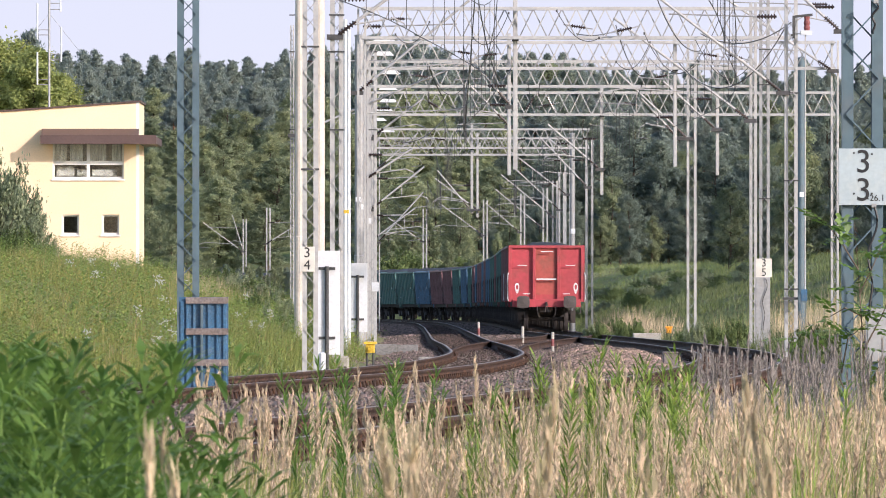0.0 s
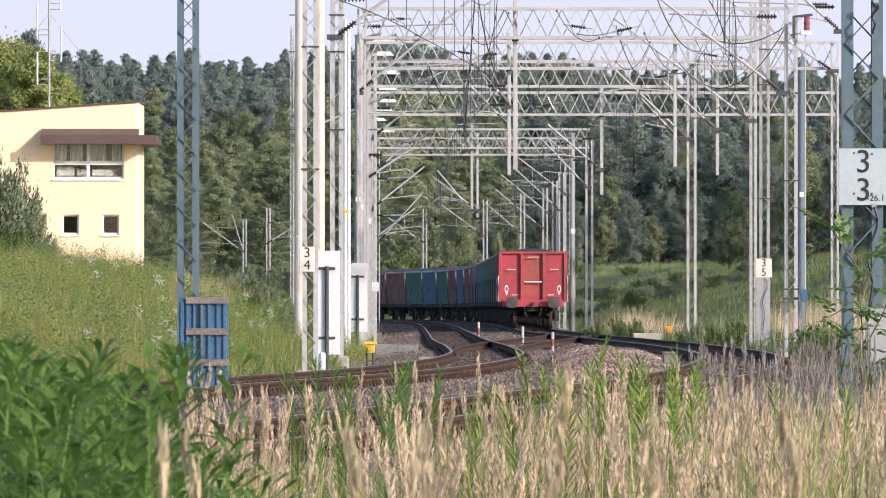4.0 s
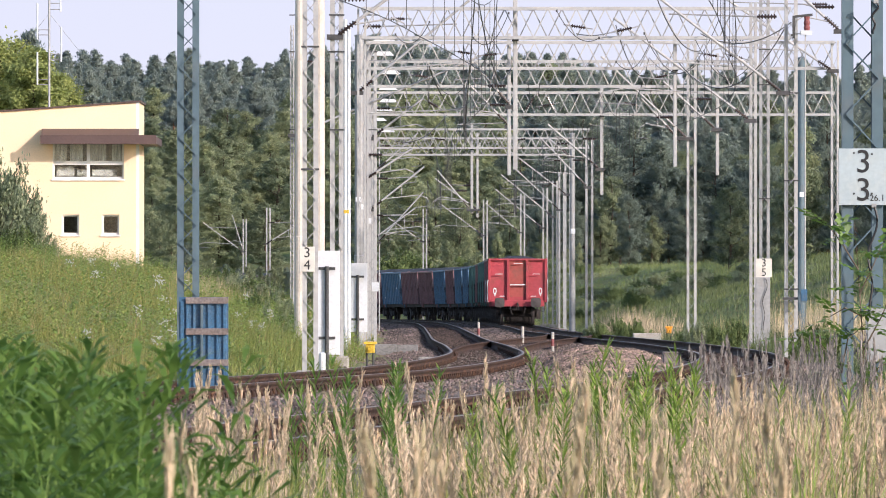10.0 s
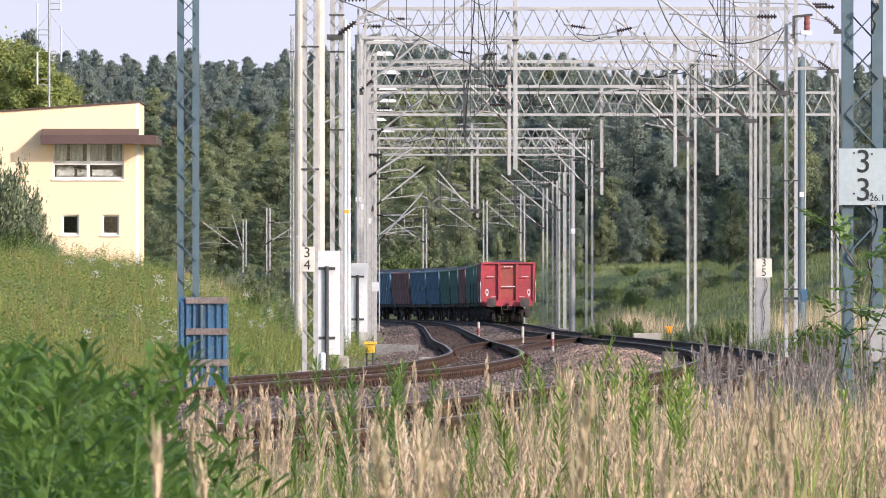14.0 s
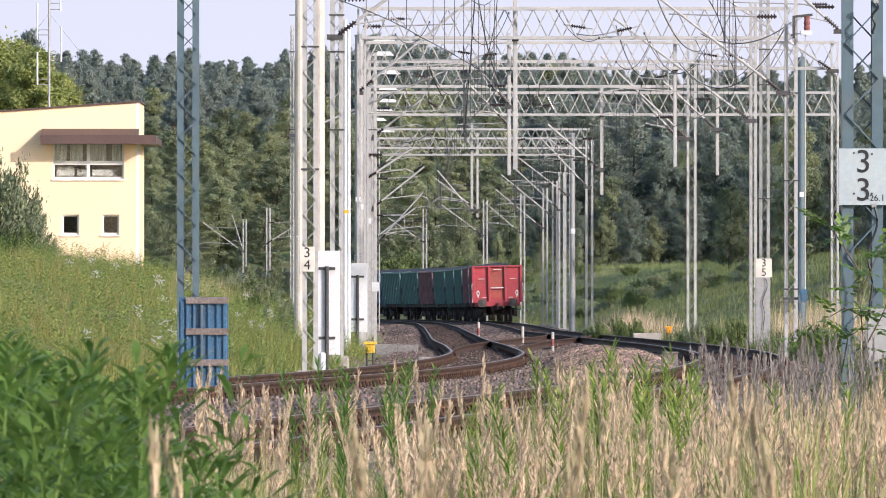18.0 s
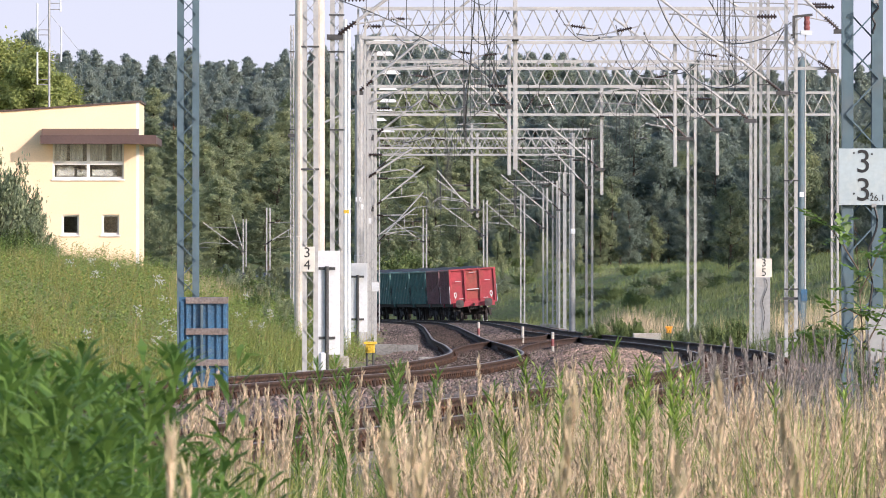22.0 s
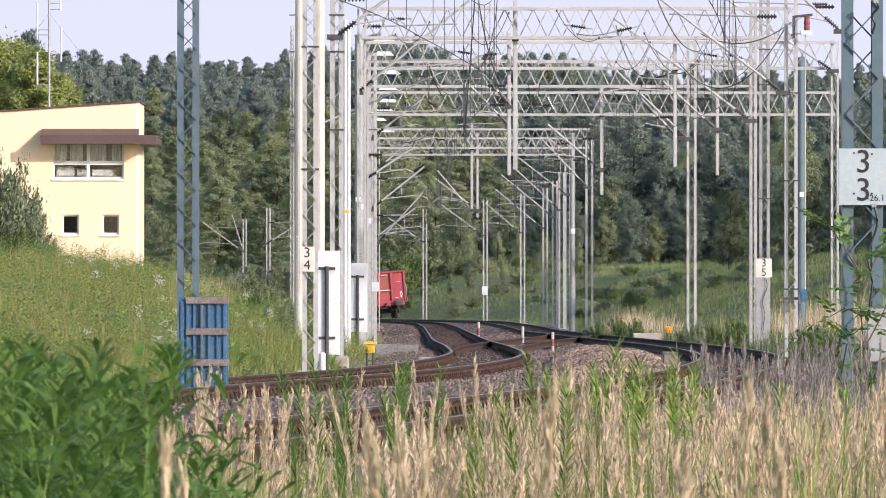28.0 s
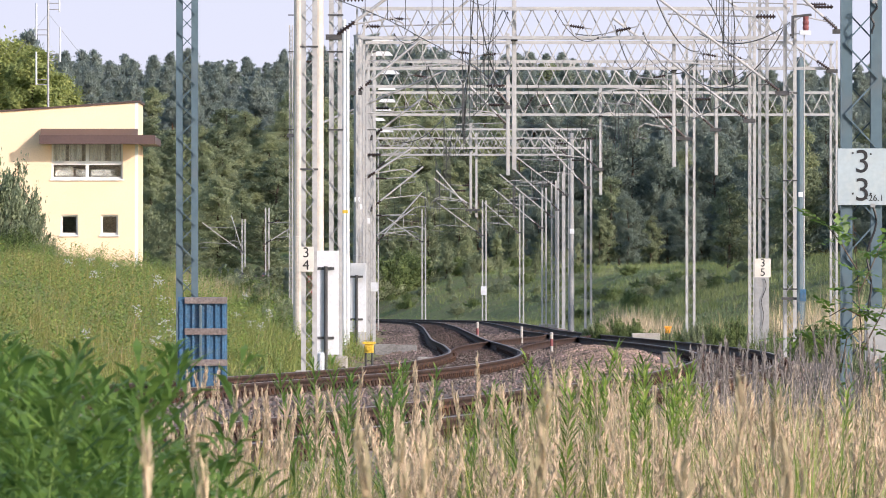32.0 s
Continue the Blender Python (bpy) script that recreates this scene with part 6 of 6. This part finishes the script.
for k in range(72):
    u = -480 + 1290 * (max(0.0, k + float(gr.uniform(-0.8, 0.8))) / 72) ** 0.72
    y = float(gr.uniform(36, 58))
    tops = [top_at(float(np.clip(gr.normal(700 + 42 * float(smooth(380, 520, u)) + 26 * math.sin(u * 0.021) + 14 * math.sin(u * 0.053 + 1), 30), 648, 800)), y) for _ in range(int(gr.integers(1, 4) if u < 200 else gr.integers(3, 6)))]
    swaying.append(tuft("feather_grass_clump", "clump of dry straw-coloured feather grass with plumes", PLUMES, SEED, u * y / F, y, tops, 300 + k))
for k in range(12):
    x, y = 322 + 13 * k + float(gr.normal(0, 5)), float(gr.uniform(38, 46))
    swaying.append(tuft("feather_grass_clump", "dry feather grass plumes at the edge of the weeds", PLUMES, SEED, px(x, y), y, [top_at(float(gr.uniform(690, 800)), y) for _ in range(2)], 450 + k))
for k in range(36):
    x, y = 1255 + 9.0 * k + float(gr.normal(0, 6)), float(gr.uniform(52, 74))
    swaying.append(tuft("feather_grass_clump", "thin wispy grey-beige grass stems", WISPS, WISP, px(x, y), y, [top_at(float(gr.uniform(590, 720)), y) for _ in range(5)], 400 + k))
for k, (x, v, d, m_, cnt) in enumerate(((590, 640, 62, 1, 6), (575, 665, 58, 1, 4), (610, 660, 60, 1, 5), (705, 648, 60, 1, 6), (735, 655, 58, 1, 7), (760, 690, 55, 1, 5), (690, 700, 56, 1, 5), (1022, 612, 64, 0, 1), (1020, 655, 62, 0, 5),
                                        (1050, 690, 60, 0, 6), (1115, 640, 62, 0, 6), (1100, 668, 60, 0, 5), (1160, 630, 62, 0, 6), (1180, 660, 60, 0, 6), (1200, 690, 58, 0, 5), (1000, 700, 55, 0, 5), (950, 712, 52, 0, 6), (1260, 690, 56, 0, 5),
                                        (850, 725, 50, 0, 6), (1080, 720, 54, 0, 7), (1390, 690, 52, 0, 5), (1480, 690, 50, 0, 6), (780, 720, 50, 0, 6), (900, 760, 46, 0, 8), (1320, 740, 48, 0, 6), (1010, 640, 60, 0, 5), (1130, 650, 60, 0, 6), (1150, 690, 58, 0, 7), (1215, 655, 60, 0, 5), (960, 745, 48, 0, 8), (1060, 745, 48, 0, 8), (1180, 740, 50, 0, 8), (1240, 750, 48, 0, 8), (1420, 740, 46, 0, 7), (1520, 720, 46, 0, 7), (800, 775, 45, 0, 8))):
    if v > 715 and k % 3:
        continue
    d = d - 20 + 4 * m_ if v < 705 else d - 6
    cnt = (2 if v < 705 else 1) if cnt > 1 else 1
    if x > 1250:
        d, cnt = d + 9, 1
    tops = [top_at(v + abs(float(gr.normal(0, 16))) * (j > 0), d) for j in range(cnt)]
    o = tuft("leafy_herb", "fresh green leafy herb among the dry grass", HERBS, HERB_DARK if m_ else HERB, px(x, d), d, tops, 500 + k, "herb")
    o["group"] = "herbs in front"
    swaying.append(o)
bed("foreground_straw", "pale straw at the edge of the weeds", 260, 28, 36, -640, -330, 835, 835, 34, 0.0026, STRAW, 26, 0.22)
bed("foreground_grass", "light green blades at the edge of the weeds", 300, 28, 36, -640, -330, 825, 825, 30, 0.0035, GRASS_YELLOW, 27, 0.45)
bed("foreground_grass", "light green grass tufts among the plumes", 300, 36, 46, -10, 190, 735, 735, 30, 0.0042, GRASS_YELLOW, 28, 0.4)
bed("foreground_grass", "fresh green grass tufts among the plumes", 260, 33, 40, 560, 760, 748, 748, 32, 0.004, HERB, 29, 0.4)
# single stems very near the lens
for k in range(9):
    x, y = 360 + 135 * k + float(gr.normal(0, 40)), float(gr.uniform(11, 17))
    swaying.append(tuft("feather_grass_clump", "single dry feather grass stem very near", WISPS, STRAW, px(x, y), y, [top_at(float(gr.uniform(690, 800)), y)], 900 + k))
# the green leafy weeds close to the camera
for k in range(29):
    x = -12 + 325 * ((k + float(gr.uniform(0, 1))) / 29) ** 1.1
    d = float(gr.uniform(16, 25))
    v = float(np.interp(x, [0, 60, 120, 200, 270, 320], [590, 680, 690, 614, 695, 800])) + abs(float(gr.normal(0, 60)))
    o = tuft("leafy_weed", "dark green leafy weed standing close to the camera", WEEDS, HERB_DARK, px(x, d), d, [top_at(v, d), top_at(v + 60, d), top_at(v + 130, d)], 700 + k, "herb")
    o["group"] = "weeds close by"
    swaying.append(o)


# ---------- robinia shoots before the right-hand mast ----------
def robinia():
    rnd = np.random.default_rng(4)
    d = 84.0
    t = thing("robinia_shoot", "young robinia with feathered green leaves beside the mast", "shrub", pose(px(1530, d), d, float(ground_z(px(1530, d), d)) - 0.05), "")
    z0 = float(ground_z(px(1530, d), d)) - 0.05
    P = lambda x, v: np.array([px(x, d) - px(1530, d), 0.0, pz(v, d) - z0])
    twigs = [[(1530, 800), (1528, 620), (1520, 480), (1512, 395)], [(1528, 620), (1560, 560), (1585, 500)], [(1530, 760), (1470, 640), (1430, 570), (1415, 600)], [(1520, 480), (1490, 430), (1466, 400)],
             [(1525, 560), (1495, 545), (1470, 560)], [(1522, 520), (1545, 470), (1562, 430)], [(1490, 660), (1500, 600), (1530, 575)], [(1530, 700), (1555, 650), (1575, 640)]]
    for tw in twigs:
        pts = [tuple(P(*q) + [0, rnd.normal(0, 0.06), 0]) for q in tw]
        part("twig", MB().tube(pts, 0.007, 5, 0.003), BARK, t)
        for a, b in zip(pts, pts[1:]):
            a, b = np.array(a), np.array(b)
            for m_ in range(3):
                c = a + (b - a) * rnd.uniform(0.1, 1)
                dirn = np.array([rnd.normal(0, 1), rnd.normal(0, 0.7), rnd.normal(0.15, 0.4)])
                dirn /= np.linalg.norm(dirn)
                sd = np.cross(dirn, [0, 0, 1.0])
                sd /= np.linalg.norm(sd) + 1e-6
                mb = MB()
                L = rnd.uniform(0.2, 0.32)
                for j in range(7):
                    o = c + dirn * L * (j + 1) / 7 + np.array([0, 0, -0.03 * (j / 7) ** 2])
                    for q in (-1, 1):
                        e = o + sd * q * rnd.uniform(0.048, 0.075) + dirn * rnd.uniform(-0.005, 0.04) + np.array([0, rnd.normal(0, 0.015), rnd.normal(-0.008, 0.014)])
                        w = dirn * rnd.uniform(0.018, 0.026)
                        mb.add([o, (o + e) / 2 + w, e, (o + e) / 2 - w], [(0, 1, 2, 3)])
                part("leaf_spray", mb, HERB_DARK, t)
    return t


robinia()


# ---------- crossover, sleepers, clips, loose stones ----------
TRACK_C = fcurve([(225, 0.75), (240, 0.85), (280, 1.25), (317, 2.15), (344, 3.1), (369, 3.95), (396, 4.38)])
t = thing("railway_crossover", "rusty connecting rails between the two tracks", "railway track", group="railway tracks", kind="structure")
for off in (-0.7535, 0.7535):
    part("rail", quads_mesh("rail", sweep(TRACK_C, 225, 396, 2.0, RAIL_SECTION, off, -0.006), RAIL_RUST), None, t)
SLEEPER = MB().bevel_box(-1.25, 1.25, -0.13, 0.13, -0.4, -0.178, 0.02).mesh("sleeper", SLEEPER_MAT)
for tr, parent, y0, y1 in ((TRACK_A, track_a, 120, 290), (TRACK_B, track_b, 84, 250)):
    xx, yy, tx, ty = frames_along(tr, y0, y1, 0.6)
    clips = MB()
    for x, y, a, b in zip(xx, yy, tx, ty):
        o = part("sleeper", SLEEPER, None, parent)
        o.matrix_basis = pose(x, y, 0, 0, 0, -math.degrees(math.atan2(a, b)))
        for off in (-0.7535, 0.7535):
            for q in (-1, 1):
                c = Vector((x + b * (off + q * 0.085), y - a * (off + q * 0.085), -0.165))
                n_ = Vector((b, -a, 0)) * q
                f_ = Vector((a, b, 0))
                clips.tube([c - f_ * 0.08 + n_ * 0.03, c - f_ * 0.07 + n_ * 0.02 + Vector((0, 0, 0.075)), c + n_ * 0.05 + Vector((0, 0, 0.1)), c + f_ * 0.07 + n_ * 0.02 + Vector((0, 0, 0.075)), c + f_ * 0.08 + n_ * 0.03], 0.016, 4)
    part("rail_clips", clips, RAIL_RUST, parent, "rusty spring clips", kind="stuff")


def stones(n, y0, y1, seed, material, inside, size=(0.018, 0.042)):
    rnd = np.random.default_rng(seed)
    y = y0 + (y1 - y0) * rnd.uniform(0, 1, n) ** 1.2
    a, b = TRACK_A(y) - 2.95, TRACK_B(y) + np.interp(y, [240, 320], [1.25, 2.2])
    lim0, lim1 = np.maximum(a, -810 * y / F), np.minimum(b, 810 * y / F)
    x = lim0 + (lim1 - lim0) * rnd.uniform(0, 1, n)
    s_ = rnd.uniform(*size, n)
    da, db = np.abs(x - TRACK_A(y)), np.abs(x - TRACK_B(y))
    near = np.minimum(da, db)
    zb = np.interp(near, [0, 1.5, 1.9, 2.4], [-0.19, -0.19, -0.22, -0.3])
    zb = np.where(near > 2.3, np.maximum(zb, ground_z(x, y)), zb) + rnd.uniform(-0.02, 0.02, n)
    keep = (np.abs(near - 0.7535) > 0.12) & ((near < 1.0) == inside)
    x, y, s_, zb = x[keep], y[keep], s_[keep], zb[keep]
    n = len(x)
    base = np.array([(1, 0, 0), (0, 1, 0), (-1, 0, 0), (0, -1, 0), (0.5, 0.4, 0.8), (-0.5, 0.5, 0.7), (-0.4, -0.5, 0.85), (0.5, -0.5, 0.75)], float)
    v = base[None] * rnd.uniform(0.65, 1.25, (n, 8, 3)) * s_[:, None, None]
    an = rnd.uniform(0, 6.283, n)
    c, sn = np.cos(an)[:, None], np.sin(an)[:, None]
    v = np.stack([v[..., 0] * c - v[..., 1] * sn + x[:, None], v[..., 0] * sn + v[..., 1] * c + y[:, None], v[..., 2] + zb[:, None]], -1)
    f = np.array([(0, 1, 5, 4), (1, 2, 6, 5), (2, 3, 7, 6), (3, 0, 4, 7), (4, 5, 6, 7)])
    f = (f[None] + 8 * np.arange(n)[:, None, None]).reshape(-1, 4)
    return solid("loose_ballast", quads_mesh("loose_ballast", (v.reshape(-1, 3), f), material), None, "rust-stained stones between the rails" if inside else "loose grey and rusty ballast stones", "gravel", kind="stuff")


stones(62000, 95, 420, 8, STONE_MAT, False)
stones(60000, 95, 420, 9, STONE_DARK, True)
stones(24000, 420, 760, 10, STONE_MAT, False, (0.04, 0.08))
stones(16000, 420, 760, 11, STONE_DARK, True, (0.04, 0.08))


# ---------- heap of spare ballast between the tracks, cable trough, point machine ----------
def heap_z(x, y):
    a = np.clip(1 - np.abs((x - 3.15) / 1.35) ** 2.2, 0, 1) * np.clip(1 - np.abs((y - 222) / 34.0) ** 2.0, 0, 1)
    return -0.36 + 0.5 * a ** 0.8 + 0.05 * a * np.sin(x * 3.3 + y * 0.21) * np.sin(y * 0.47)


_u, _v = np.linspace(1.75, 4.55, 29), np.linspace(186, 258, 61)
_X, _Y = np.meshgrid(_u, _v)
_i = np.arange(28 * 60)
_a = (_i // 28) * 29 + _i % 28
heap = thing("ballast_heap", "low heap of tan and grey ballast between the tracks", "gravel heap", kind="structure")
part("heap_body", quads_mesh("heap_body", (np.stack([_X, _Y, heap_z(_X, _Y)], -1).reshape(-1, 3), np.stack([_a, _a + 1, _a + 30, _a + 29], -1)), BALLAST_MAT), None, heap)
_r = np.random.default_rng(21)
_n = 15000
_x, _y = _r.uniform(1.8, 4.5, _n), _r.uniform(186, 258, _n)
_base = np.array([(1, 0, 0), (0, 1, 0), (-1, 0, 0), (0, -1, 0), (0.5, 0.4, 0.8), (-0.5, 0.5, 0.7), (-0.4, -0.5, 0.85), (0.5, -0.5, 0.75)], float)
_s8 = _base[None] * _r.uniform(0.65, 1.25, (_n, 8, 3)) * _r.uniform(0.022, 0.05, _n)[:, None, None]
_s8 += np.stack([_x, _y, heap_z(_x, _y) - 0.005], -1)[:, None, :]
_f = np.array([(0, 1, 5, 4), (1, 2, 6, 5), (2, 3, 7, 6), (3, 0, 4, 7), (4, 5, 6, 7)])
part("heap_stones", quads_mesh("heap_stones", (_s8.reshape(-1, 3), (_f[None] + 8 * np.arange(_n)[:, None, None]).reshape(-1, 4)), STONE_TAN), None, heap, "tan broken stones", kind="stuff")

t = thing("cable_trough", "grey concrete cable trough lids beside the ballast", "slab", pose(px(702, 288), 288, 0))
for k in range(2):
    part("lid", MB().bevel_box(-0.53 + 0.535 * k, 0.0 + 0.535 * k, -0.22, 0.22, -0.35, 0.0 - 0.012 * k, 0.012), OLD_CONCRETE, t)
t = thing("point_machine", "grey steel point machine box beside the switch rails", "box", pose(px(1186, 206), 206, 0))
part("housing", MB().bevel_box(-0.13, 0.13, -0.35, 0.35, -0.3, 0.12, 0.02), STRAP, t)
part("lid", MB().bevel_box(-0.14, 0.14, -0.36, 0.36, 0.12, 0.15, 0.012), STRAP, t)
part("drive_rod", MB().tube([(-0.13, 0, -0.1), (-0.75, 0.1, -0.12)], 0.022, 6), RAIL_RUST, t)
t = thing("point_machine", "low grey point machine beside the yellow lantern", "box", pose(px(760, 232), 232, 0))
part("housing", MB().bevel_box(-0.22, 0.05, -0.3, 0.3, -0.35, -0.06, 0.02), CONCRETE, t)


def motions():
    for i, w in enumerate(wagons):
        walk(w, [(float(t), on_track(_s0 + 6.4 + PITCH * i + SPEED * t)) for t in range(0, 33)])
    # the clumps in front nod in the breeze
    sw = random.Random(3)
    for o in swaying:
        home = o.matrix_basis.copy()
        ph, per, amp = sw.uniform(0, 6.283), sw.uniform(1.9, 3.1), sw.uniform(0.4, 1.3)
        walk(o, [(k * 0.5, home @ pose(0, 0, 0, 0.4 * amp * math.sin(ph + 1 + 6.283 * k * 0.5 / (per * 1.3)), amp * math.sin(ph + 6.283 * k * 0.5 / per), 0)) for k in range(65)])


motions()
